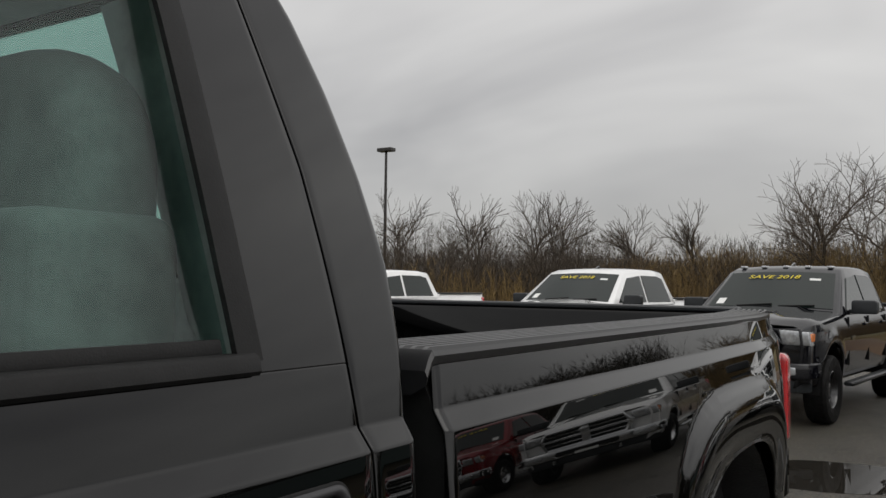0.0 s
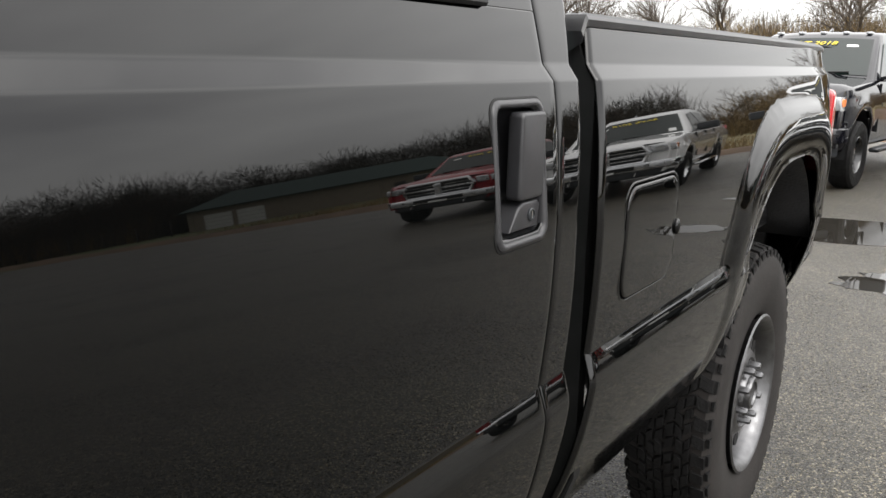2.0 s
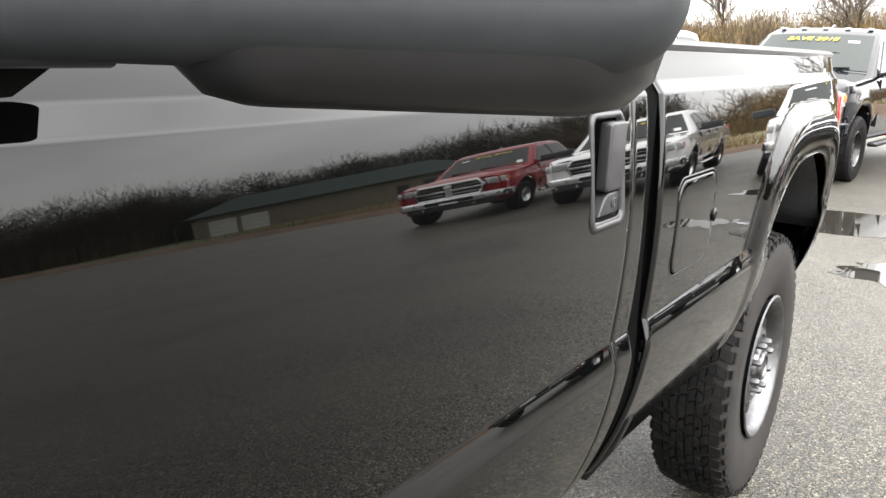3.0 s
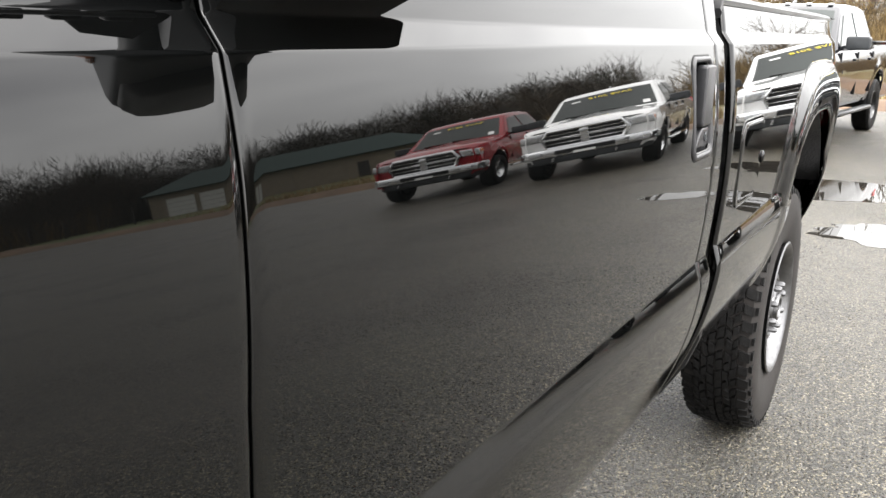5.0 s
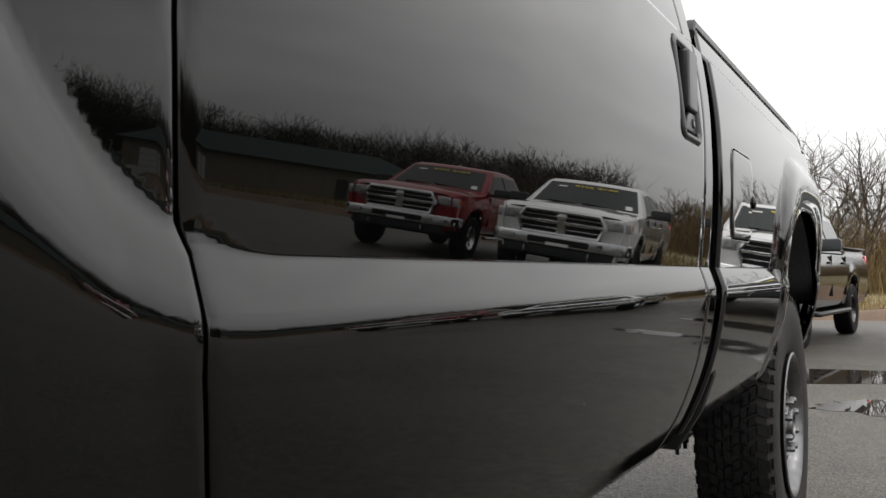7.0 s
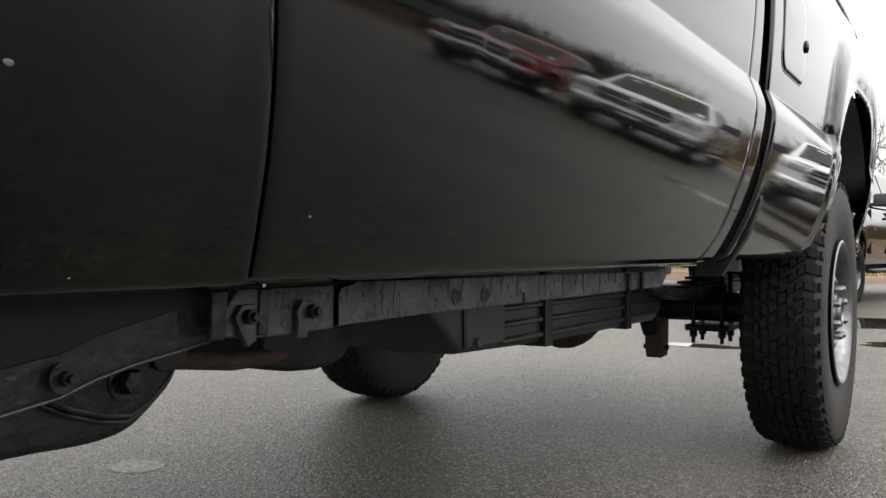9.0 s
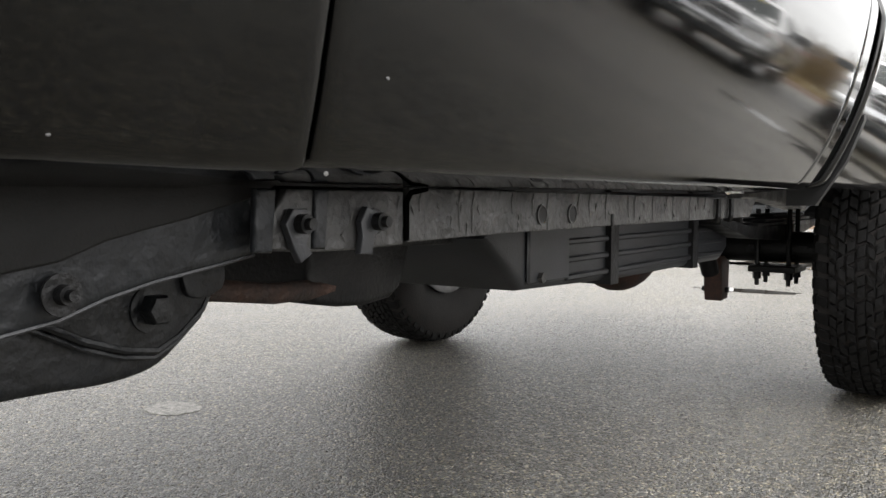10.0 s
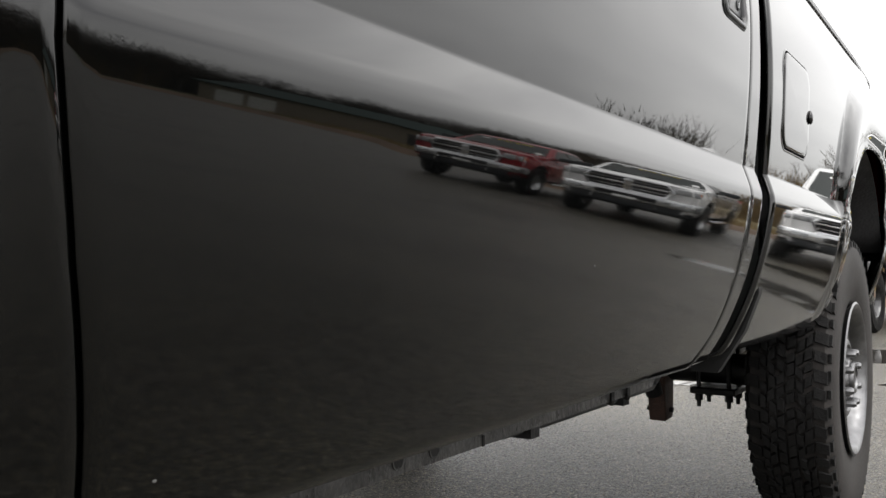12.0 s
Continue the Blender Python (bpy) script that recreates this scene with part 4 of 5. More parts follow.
for y in (-1.096, -1.017):
    # clip: a bent tab hanging from a bolt with its washer
    part("mount_bolt", L([(0.0, 0.0), (0.0100, 0.0), (0.0100, 0.002), (0.0065, 0.002), (0.0065, 0.010), (0.004, 0.010), (0.004, 0.015), (0.0, 0.015)], (-0.166, y, 0.594), n=12), CHASSIS, rocker)
    tab = [(y - 0.013, 0.594), (y - 0.006, 0.604), (y + 0.007, 0.604), (y + 0.011, 0.592), (y + 0.006, 0.580), (y + 0.012, 0.574), (y + 0.001, 0.568), (y - 0.005, 0.577)] if y < -1.05 else \
          [(y - 0.017, 0.594), (y - 0.010, 0.605), (y + 0.008, 0.600), (y + 0.010, 0.592), (y - 0.002, 0.583), (y - 0.004, 0.570), (y - 0.018, 0.571), (y - 0.015, 0.584)]
    part("clip_tab", P(tab, -0.169, -0.163, 0.001), TANK, rocker)
for y in (-0.176, -0.108):
    part("spring_clip", T([(-0.166, y, 0.612), (-0.166, y, 0.585), (-0.170, y + 0.008, 0.578), (-0.180, y + 0.012, 0.580)], 0.0045, 6), CHASSIS, rocker)
for y, wd in ((-1.121, 0.009), (-1.069, 0.007)):
    part("pressed_rib", P([(y - wd, 0.617), (y - wd - 0.002, 0.5765), (y + wd - 0.004, 0.5755), (y + wd, 0.617)], -0.174, -0.1672, 0.0028), UNDERSEAL, rocker)
# near-black bar drawn as the shade of the hooked gap before the flange
part("flange_gap_shade", T([(-0.1705, -0.9705, 0.578), (-0.1700, -0.9715, 0.608), (-0.1695, -0.966, 0.6155), (-0.1690, -0.945, 0.618)], [0.0022, 0.0024, 0.0024, 0.0015], 6), GAP_SHADE, rocker)
rnd_chip = random.Random(31)
for i in range(26):
    y, z = rnd_chip.uniform(-1.08, -0.15), rnd_chip.uniform(0.585, 0.612)
    part("paint_chip", T([(-0.1712, y, z), (-0.1704, y + rnd_chip.uniform(-0.004, 0.004), z - 0.003), (-0.1712, y + rnd_chip.uniform(-0.006, 0.006), z - rnd_chip.uniform(0.005, 0.012))], [0.0004, rnd_chip.uniform(0.0006, 0.0012), 0.0004], 5), DUST, rocker)
# seam ridges and dried drips down the flange
for i in range(17):
    y = -0.95 + 0.046 * i + 0.014 * math.sin(i * 2.3)
    hgt = 0.016 + 0.006 * (i % 3) + 0.004 * ((i * 7) % 4)
    part("drip_streak", T([(-0.1705, y, 0.6165), (-0.1702, y - 0.004, 0.6165 - hgt * 0.35), (-0.1706, y - 0.0035 + 0.002 * (i % 2), 0.6165 - hgt)], [0.0005, 0.0006, 0.0003], 5), DUST, rocker)
# inner sill behind the front wheel and its big washer bolt
sill = part("inner_sill", P([(-1.90, 0.660), (-1.13, 0.628), (-1.098, 0.620), (-1.112, 0.573), (-1.142, 0.568), (-1.19, 0.561), (-1.222, 0.554), (-1.25, 0.545), (-1.60, 0.495), (-1.90, 0.48)], -0.262, -0.188, 0.005), UNDERSEAL, truck, "scuffed blue-black inner sill")
part("fender_lip", P([(-1.099, 0.619), (-1.112, 0.612), (-1.138, 0.606), (-1.17, 0.598), (-1.199, 0.5925), (-1.224, 0.587), (-1.252, 0.577), (-1.34, 0.565), (-1.60, 0.53), (-1.90, 0.52), (-1.90, 0.662), (-1.13, 0.630)], -0.1885, -0.1825, 0.002), SEAL_AND_SHADE, sill, "black rolled fender lip")
part("sill_edge", T([(-0.190, -1.112, 0.5735), (-0.190, -1.142, 0.5685), (-0.190, -1.19, 0.5615), (-0.190, -1.222, 0.5545), (-0.190, -1.25, 0.5455), (-0.190, -1.60, 0.4955)], 0.0014, 6), TANK, sill, "scuffed lower edge")
for y, z in ((-1.253, 0.5605), (-1.60, 0.535)):
    part("washer_bolt", L([(0.0, 0.0), (0.0115, 0.0), (0.0115, 0.002), (0.0055, 0.002), (0.005, 0.008), (0.003, 0.008), (0.003, 0.013), (0.0, 0.013)], (-0.182, y, z), n=18), CHASSIS, sill)
part("fender_liner", B((-0.17, -1.36, 0.640), (0.14, 0.30, 0.010), 0.003), CHASSIS, truck)

# ladder frame
for sx in (1, -1):
    def fx(v):
        return v if sx > 0 else 2 * MID_X - v
    rail = part("frame_rail", P([(-2.7, 0.72), (-2.1, 0.76), (-1.5, 0.66), (-0.9, 0.62), (0.75, 0.62), (1.1, 0.70), (1.45, 0.78), (1.9, 0.76), (2.4, 0.70), (2.4, 0.56), (1.9, 0.60), (1.45, 0.62),
                                 (1.05, 0.56), (0.75, 0.50), (-0.1, 0.53), (-0.9, 0.545), (-1.5, 0.56), (-2.1, 0.60), (-2.7, 0.58)], fx(-0.56), fx(-0.64), 0.008), CHASSIS, truck, "black steel frame rail")
    for y in (-0.8, -0.2, 0.4):
        # rail is not pierced; a dark disc carries the hole's shade
        part("frame_hole_shade", L([(0.0, -0.002), (0.022, -0.002), (0.022, 0.002), (0.0, 0.002)], (fx(-0.56), y, 0.555), n=16), SEAL_AND_SHADE, rail)
    # leaf spring pack with U-bolts on the axle
    spring = part("leaf_spring", P([(0.72, 0.545), (1.0, 0.50), (1.483, 0.475), (1.95, 0.52), (2.25, 0.60), (2.25, 0.612), (1.95, 0.545), (1.483, 0.525), (1.0, 0.535), (0.72, 0.565)], fx(-0.426), fx(-0.496), 0.003), CHASSIS, truck, "stacked rear leaf spring")
    for i in range(3):
        part("leaf", B((fx(-0.461), 1.483, 0.535 + 0.013 * i), (0.07, 0.80 - 0.18 * i, 0.010), 0.002), CHASSIS, spring)
    for y in (1.425, 1.541):
        for x in (-0.413, -0.513):
            part("u_bolt", T([(fx(x), y, 0.58), (fx(x), y, 0.345), (fx(x), y, 0.326)], [0.008, 0.008, 0.007], 8), CHASSIS, spring)
            part("bolt_nut", L([(0.0, -0.014), (0.014, -0.014), (0.014, 0.012), (0.0, 0.012)], (fx(x), y, 0.362), "z", 6), CHASSIS, spring)
    part("spring_plate", B((fx(-0.462), 1.483, 0.382), (0.15, 0.17, 0.022), 0.004), CHASSIS, spring)
    part("axle_block", B((fx(-0.462), 1.483, 0.505), (0.08, 0.12, 0.05), 0.004), CHASSIS, spring)
    # shock absorber and its lower bracket
    shock = part("shock_absorber", T([(fx(-0.66), 1.40, 0.36), (fx(-0.68), 1.30, 0.56), (fx(-0.69), 1.24, 0.72)], [0.030, 0.030, 0.034], 14), CHASSIS, truck)
    part("shock_bracket", P([(1.40, 0.42), (1.50, 0.42), (1.495, 0.290), (1.485, 0.268), (1.42, 0.264), (1.41, 0.30)], fx(-0.624), fx(-0.686), 0.006), RUST, shock, "rusty shock mount bracket")
    part("bracket_bolt", T([(fx(-0.612), 1.455, 0.300), (fx(-0.704), 1.455, 0.300)], 0.009, 8), CHASSIS, shock)
    # radius arm and its frame bracket
    arm = part("radius_arm", P(eased([(-1.95, 0.45), (-1.75, 0.437), (-1.45, 0.452), (-1.158, 0.459), (-1.085, 0.455), (-1.040, 0.462), (-1.008, 0.485), (-0.988, 0.505), (-0.985, 0.530), (-1.031, 0.542), (-1.15, 0.540), (-1.45, 0.54), (-1.75, 0.53), (-1.95, 0.54)]), fx(-0.46), fx(-0.385), 0.012), UNDERSEAL, truck, "thick black radius arm")
    part("arm_bracket", P(eased([(-1.22, 0.545), (-1.148, 0.514), (-1.118, 0.499), (-1.082, 0.486), (-1.050, 0.481), (-1.029, 0.492), (-1.004, 0.512), (-0.994, 0.528), (-1.005, 0.58), (-1.02, 0.62), (-1.2, 0.63)], 1), fx(-0.380), fx(-0.372), 0.003), UNDERSEAL, arm)
    lip = [(-1.225, 0.546), (-1.148, 0.513), (-1.118, 0.498), (-1.082, 0.486), (-1.052, 0.4815), (-1.029, 0.492), (-1.004, 0.512), (-0.996, 0.526)]
    for k, (x, drop) in enumerate(((-0.3735, 0.0), (-0.378, 0.0065))):
        part("bracket_lip", T([(fx(x), y, z - drop) for y, z in lip], 0.0032 - 0.0006 * k, 6), UNDERSEAL, arm)
    part("bracket_lug", P(eased([(-1.032, 0.548), (-1.026, 0.526), (-1.012, 0.522), (-0.998, 0.524), (-0.983, 0.531), (-0.983, 0.560)], 1), fx(-0.374), fx(-0.366), 0.002), UNDERSEAL, arm)
    sgn = 1 if sx > 0 else -1
    part("bolt_washer", L([(0.0, 0.0), (0.0205, 0.0), (0.0205, sgn * 0.003), (0.0, sgn * 0.003)], (fx(-0.3725), -1.059, 0.518), n=24), UNDERSEAL, arm)
    part("arm_bolt", L([(0.0, 0.0), (0.0135, 0.0), (0.0135, sgn * 0.012), (0.0115, sgn * 0.015), (0.0, sgn * 0.0155)], (fx(-0.370), -1.059, 0.518), n=6), UNDERSEAL, arm)
# fuel tank with straps
tank = part("fuel_tank", P([(-0.26, 0.60), (-0.29, 0.535), (-0.17, 0.440), (0.30, 0.428), (0.98, 0.428), (1.05, 0.46), (1.05, 0.62)], -0.90, -0.525, 0.018), TANK, truck, "ribbed grey plastic fuel tank")
for z in (0.452, 0.486, 0.520):
    part("tank_rib", B((-0.522, 0.48, z), (0.010, 0.98, 0.012), 0.003), TANK, tank)
part("tank_panel", B((-0.521, -0.08, 0.500), (0.008, 0.16, 0.10), 0.004), TANK, tank)
part("panel_bolt", L([(0.0, 0.0), (0.010, 0.0), (0.010, 0.008), (0.0, 0.008)], (-0.517, -0.119, 0.461), n=6), DUST, tank)
for y in (0.20, 0.72):
    part("tank_strap", P([(y - 0.02, 0.60), (y - 0.02, 0.424), (y + 0.02, 0.424), (y + 0.02, 0.60)], -0.91, -0.512), CHASSIS, tank)
tank.location = (0.035, -0.045, 0.010)
# drive line: cross-member, transmission, transfer case, drive shaft, rear axle, exhaust
part("cross_member", P([(-0.62, 0.60), (-0.63, 0.50), (-0.625, 0.470), (-0.61, 0.458), (-0.56, 0.450), (-0.50, 0.446), (-0.44, 0.452), (-0.415, 0.468), (-0.40, 0.50), (-0.37, 0.60)], -1.45, -0.60, 0.012), CHASSIS, truck)
part("gearbox", P([(-1.5, 0.74), (-1.55, 0.62), (-1.2, 0.59), (-0.7, 0.58), (-0.4, 0.58), (-0.4, 0.74)], -1.22, -0.88, 0.04), CHASSIS, truck)
part("transfer_case", P([(-0.46, 0.66), (-0.48, 0.56), (-0.42, 0.50), (-0.26, 0.50), (-0.20, 0.54), (-0.20, 0.66)], -1.10, -0.70, 0.04), CHASSIS, truck)
part("drive_shaft", T([(-1.0, -0.25, 0.53), (MID_X, 1.30, 0.47)], 0.045, 16), CHASSIS, truck)
part("rear_axle", T([(TY_L - 0.13, AXLE_R, HUB_Z), (TY_R + 0.13, AXLE_R, HUB_Z)], 0.052, 18), CHASSIS, truck)
bm = bmesh.new()
bmesh.ops.create_uvsphere(bm, u_segments=22, v_segments=14, radius=1, matrix=Matrix.Translation((MID_X, AXLE_R, HUB_Z)) @ Matrix.Diagonal((0.16, 0.20, 0.185, 1)))
part("differential", bm, RUST, truck, "rusty rear differential housing")
part("front_axle", T([(TY_L - 0.13, AXLE_F, HUB_Z), (TY_R + 0.13, AXLE_F, HUB_Z)], 0.052, 18), CHASSIS, truck)
part("exhaust_pipe", T([(-1.50, -1.4, 0.56), (-1.48, -0.6, 0.55), (-1.50, 0.2, 0.56), (-1.52, 1.0, 0.62), (-1.60, 1.48, 0.80), (-1.65, 2.1, 0.62), (-1.75, 2.5, 0.60)], 0.05, 14), RUST, truck, "rust-stained exhaust pipe")
part("muffler", T([(-1.49, -0.45, 0.555), (-1.49, -0.40, 0.555), (-1.49, 0.35, 0.555), (-1.49, 0.40, 0.555)], [0.055, 0.115, 0.115, 0.055], 18), RUST, truck)
part("exhaust_crossover", T([(-0.70, -1.05, 0.545), (-0.63, -0.90, 0.506), (-0.60, -0.79, 0.495), (-0.60, -0.70, 0.483), (-0.62, -0.52, 0.478)], 0.0145, 12), RUST, truck)
part("engine_pan", P([(-2.5, 0.8), (-2.5, 0.60), (-2.2, 0.54), (-1.7, 0.54), (-1.6, 0.62), (-1.6, 0.8)], -1.35, -0.75, 0.05), CHASSIS, truck)

# ---- ground ----
bm = bmesh.new()
bmesh.ops.create_grid(bm, x_segments=60, y_segments=60, size=2500, matrix=Matrix.Translation((0, 0, -0.05)))
ground = tagged(part("ground", bm, GRASS, None, smooth=None, recalc=False), "flat ground of dry tan and green grass", "ground", kind="structure")
lot = tagged(part("pavement", P([(-70, -45), (45, -45), (45, 6), (28, 17.5), (-70, 17.5)], -0.06, 0.0, 0, "z"), ASPHALT, None, smooth=None), "damp grey-brown asphalt parking lot with fine stones", "pavement", kind="structure")
# dirt bank along the edge of the lot
bm = bmesh.new()
rows = []
for i in range(121):
    x = -70 + i * 0.95
    h = 0.22 + 0.16 * noise.noise((x * 0.35, 0, 0))
    w = 0.5 * noise.noise((x * 0.2, 3, 0))
    rows.append([bm.verts.new((x, 17.3 + w * 0.3, -0.055)), bm.verts.new((x, 17.9 + w, h * 0.8)), bm.verts.new((x, 18.7 + w, h)), bm.verts.new((x, 20.2 + w, -0.06))])
for p, q in zip(rows, rows[1:]):
    for k in range(3):
        bm.faces.new((p[k], q[k], q[k + 1], p[k + 1]))
tagged(part("dirt_bank", bm, DIRT, None), "low bank of bare brown dirt edging the lot", "dirt bank", kind="structure")


def puddle(cx, cy, rx, ry, seed, rot=0.0):
    """A shallow pool with an uneven rim."""
    bm = bmesh.new()
    n = 72
    top = []
    for i in range(n):
        a = 2 * math.pi * i / n
        k = 1 + 0.45 * noise.noise((math.cos(a) * 1.3 + seed * 7, math.sin(a) * 1.3, seed)) + 0.2 * noise.noise((math.cos(a) * 4, math.sin(a) * 4 + seed, 2))
        x, y = rx * k * math.cos(a), ry * k * math.sin(a)
        top.append((cx + x * math.cos(rot) - y * math.sin(rot), cy + x * math.sin(rot) + y * math.cos(rot)))
    prism(bm, top, -0.02, 0.003, 0, "z")
    return tagged(part("puddle", bm, WATER, None, smooth=None), "shallow rain puddle lying on the asphalt", "puddle", group="puddles on the lot")
puddle(-0.25, 7.15, 1.9, 0.52, 1, 0.2)
puddle(0.35, 5.25, 0.75, 0.42, 2, 0.35)
puddle(-3.4, 6.6, 1.6, 0.5, 3)
puddle(-5.2, 8.3, 1.4, 0.35, 4)
puddle(1.45, 5.5, 0.36, 0.2, 5)
puddle(-1.3, 4.3, 0.35, 0.12, 7)
spot = bmesh.new()
prism(spot, [(-1.793 + 0.085 * math.cos(a) * (1 + 0.2 * noise.noise((math.cos(a) * 2, math.sin(a) * 2, 9))), 0.058 + 0.075 * math.sin(a) * (1 + 0.2 * noise.noise((math.cos(a) * 2, math.sin(a) * 2, 4)))) for a in [2 * math.pi * i / 40 for i in range(40)]], -0.01, 0.0015, 0, "z")
tagged(part("pale_spot", spot, STAIN, None, smooth=None), "pale dried spill spot on the asphalt", "stain")


# ---- parked pickups of the row behind ----
def row_wheel(parent, c, sx, rim):
    R, W = 0.42, 0.275
    w = part("wheel", L([(0.225, -0.11), (0.232, -0.11), (0.21, 0.0), (0.232, 0.112), (0.222, 0.116), (0.205, 0.09), (0.20, -0.11)], (0, 0, 0), n=36, close=True), rim, parent)
    w.location = c
    if sx < 0:
        w.rotation_euler = (0, 0, math.pi)
    part("tyre", L([(0.225, -0.11), (0.30, -0.1375), (0.39, -0.132), (R, -0.10), (R, 0.10), (0.39, 0.132), (0.30, 0.1375), (0.225, 0.11)], (0, 0, 0), n=44, close=True), RUBBER, w)
    d = part("wheel_disc", L([(0.0, 0.03), (0.21, 0.03), (0.205, 0.045), (0.10, 0.055), (0.08, 0.075), (0.0, 0.08)], (0, 0, 0), n=32), rim, w)
    # dark discs painted in as the shade of the hand holes
    for k in range(8):
        a = 2 * math.pi * k / 8
        part("hand_hole_shade", L([(0.0, 0.04), (0.024, 0.04), (0.024, 0.0515), (0.0, 0.0515)], (0, 0.155 * math.cos(a), 0.155 * math.sin(a)), n=12), SEAL_AND_SHADE, d)
    return w


def row_truck(m, paint, label, bright=True, roof_lamps=False, rim=None, banner=True):
    """A heavy-duty crew-cab pickup facing local -y, standing on z = 0."""
    t = thing("parked_pickup", label=label, category="truck", group="pickups parked in the row")
    metal = CHROME if bright else BLACKRIM
    rim = rim or (CHROME if bright else BLACKRIM)
    WB0, WB1 = -2.0, 1.57
    def half(y, z):
        w = lerp_table([(0.45, 0.90), (0.60, 0.945), (0.85, 0.985), (1.02, 1.0), (1.15, 0.985), (1.27, 0.955), (1.40, 0.90)], z)
        w += 0.02 * max(0.0, 1 - abs(math.hypot(y - WB0, z - 0.5) - 0.56) / 0.10) + 0.02 * max(0.0, 1 - abs(math.hypot(y - WB1, z - 0.5) - 0.56) / 0.10)
        if y < -2.45:
            w -= 0.16 * ((-2.45 - y) / 0.5) ** 2
        return w
    def top(y):
        return lerp_table([(-2.95, 1.17), (-2.7, 1.25), (-1.35, 1.335), (-1.2, 1.35), (1.12, 1.37), (1.2, 1.42), (3.0, 1.43)], y)
    ys = [-2.92 + 5.92 * i / 118 for i in range(119)]
    vs = [i / 22 for i in range(23)]
    for sx in (1, -1):
        bm = bmesh.new()
        pts, keep = {}, set()
        holes = (WB0, WB1)
        def P2(i, j):
            y = ys[i]
            return y, 0.50 + (top(y) - 0.50) * vs[j]
        for i in range(118):
            for j in range(22):
                y, z = P2(i, j)
                y2, z2 = P2(i + 1, j + 1)
                if all(math.hypot((y + y2) / 2 - h, (z + z2) / 2 - 0.47) > 0.52 for h in holes):
                    keep.add((i, j))
        for i, j in sorted(keep):
            for a, b in ((i, j), (i + 1, j), (i + 1, j + 1), (i, j + 1)):
                if (a, b) not in pts:
                    y, z = P2(a, b)
                    for h in holes:
                        r = math.hypot(y - h, z - 0.47)
                        if r < 0.565 and any((a - da, b - db) not in keep and 0 <= a - da < 118 and 0 <= b - db < 22 for da in (0, 1) for db in (0, 1)):
                            y, z = h + (y - h) * 0.52 / r, 0.47 + (z - 0.47) * 0.52 / r
                    pts[(a, b)] = bm.verts.new((sx * half(y, z), y, z))
            q = [pts[(i, j)], pts[(i + 1, j)], pts[(i + 1, j + 1)], pts[(i, j + 1)]]
            bm.faces.new(q if sx > 0 else list(reversed(q)))
        side = part("body_side", bm, paint, t, smooth=50, recalc=False)
        thicken(side, 0.01)
        # door seams, handles, badge
        for y in (-1.22, -0.12, 0.98):
            part("door_seam", B((sx * 0.972, y, 0.98), (0.03, 0.008, 0.62)), SEAL_AND_SHADE, side)
        for y in (-0.30, 0.78):
            part("door_handle", B((sx * 0.99, y, 1.18), (0.035, 0.17, 0.035), 0.010), metal if bright else paint, side)
        part("side_badge", P(rounded(-1.05, 1.02, 0.20, 0.05, 0.01), sx * 0.992, sx * 1.004), metal, side)
        part("running_board", B((sx * 0.98, -0.1, 0.43), (0.13, 2.3, 0.06), 0.02), metal if bright else TRIM, t)
        # mirror
        mir = part("mirror", P(rounded(sx * 1.14, 1.42, 0.31, 0.18, 0.04), -1.12, -0.98, 0.02, "y"), TRIM, t)
        part("mirror_arm", B((sx * 1.03, -1.04, 1.36), (0.18, 0.06, 0.05), 0.01), TRIM, mir)
        for h in holes:
            bm = bmesh.new()
            rows = []
            for k in range(15):
                a = radians(-8 + 196 * k / 14)
                rows.append([bm.verts.new((x, h + 0.525 * math.cos(a), 0.47 + 0.525 * math.sin(a))) for x in (sx * 0.96, sx * 0.55)])
            for p, q in zip(rows, rows[1:]):
                bm.faces.new((p[0], p[1], q[1], q[0]))
            part("wheel_well", bm, CHASSIS, t)
            row_wheel(t, (sx * 0.86, h, 0.42), sx, rim)
    # hood with its raised middle
    bm = bmesh.new()
    rows = []
    for k in range(13):
        y = -2.92 + 1.62 * k / 12
        h = top(y)
        w = half(y, h)
        hump = 0.035 * min(1, max(0, (y + 2.9) / 0.5))
        rows.append([bm.verts.new((a * w, y + 0.10 * (a * a) * max(0, 1 - k / 3), h + b + (hump if abs(a) < 0.45 else 0))) for a, b in
                     ((-1, 0), (-0.9, 0.03), (-0.6, 0.045), (-0.44, 0.045), (-0.2, 0.05), (0, 0.052), (0.2, 0.05), (0.44, 0.045), (0.6, 0.045), (0.9, 0.03), (1, 0))])
    for p, q in zip(rows, rows[1:]):
        for k in range(10):
            bm.faces.new((p[k], p[k + 1], q[k + 1], q[k]))
    part("hood", bm, paint, t)
    # front fascia
    part("fascia", P([(-0.93, 0.55), (0.93, 0.55), (0.95, 1.0), (0.86, 1.19), (-0.86, 1.19), (-0.95, 1.0)], -2.86, -2.70, 0.03, "y"), paint, t)
    g = part("grille", P([(-0.54, 0.80), (0.54, 0.80), (0.61, 1.02), (0.52, 1.19), (-0.52, 1.19), (-0.61, 1.02)], -2.935, -2.84, 0.012, "y"), SEAL_AND_SHADE, t, "crossbar grille with a bright surround" if bright else "black crossbar grille")
    o = [(-0.54, 0.80), (0.54, 0.80), (0.61, 1.02), (0.52, 1.19), (-0.52, 1.19), (-0.61, 1.02), (-0.54, 0.80)]
    part("grille_surround", T([(a, -2.945, b) for a, b in o], 0.042, 8), metal, g)
    part("grille_bar", B((0, -2.955, 1.0), (0.12, 0.045, 0.38), 0.012), metal, g)
    part("grille_bar", B((0, -2.95, 1.005), (1.16, 0.04, 0.055), 0.012), metal, g)
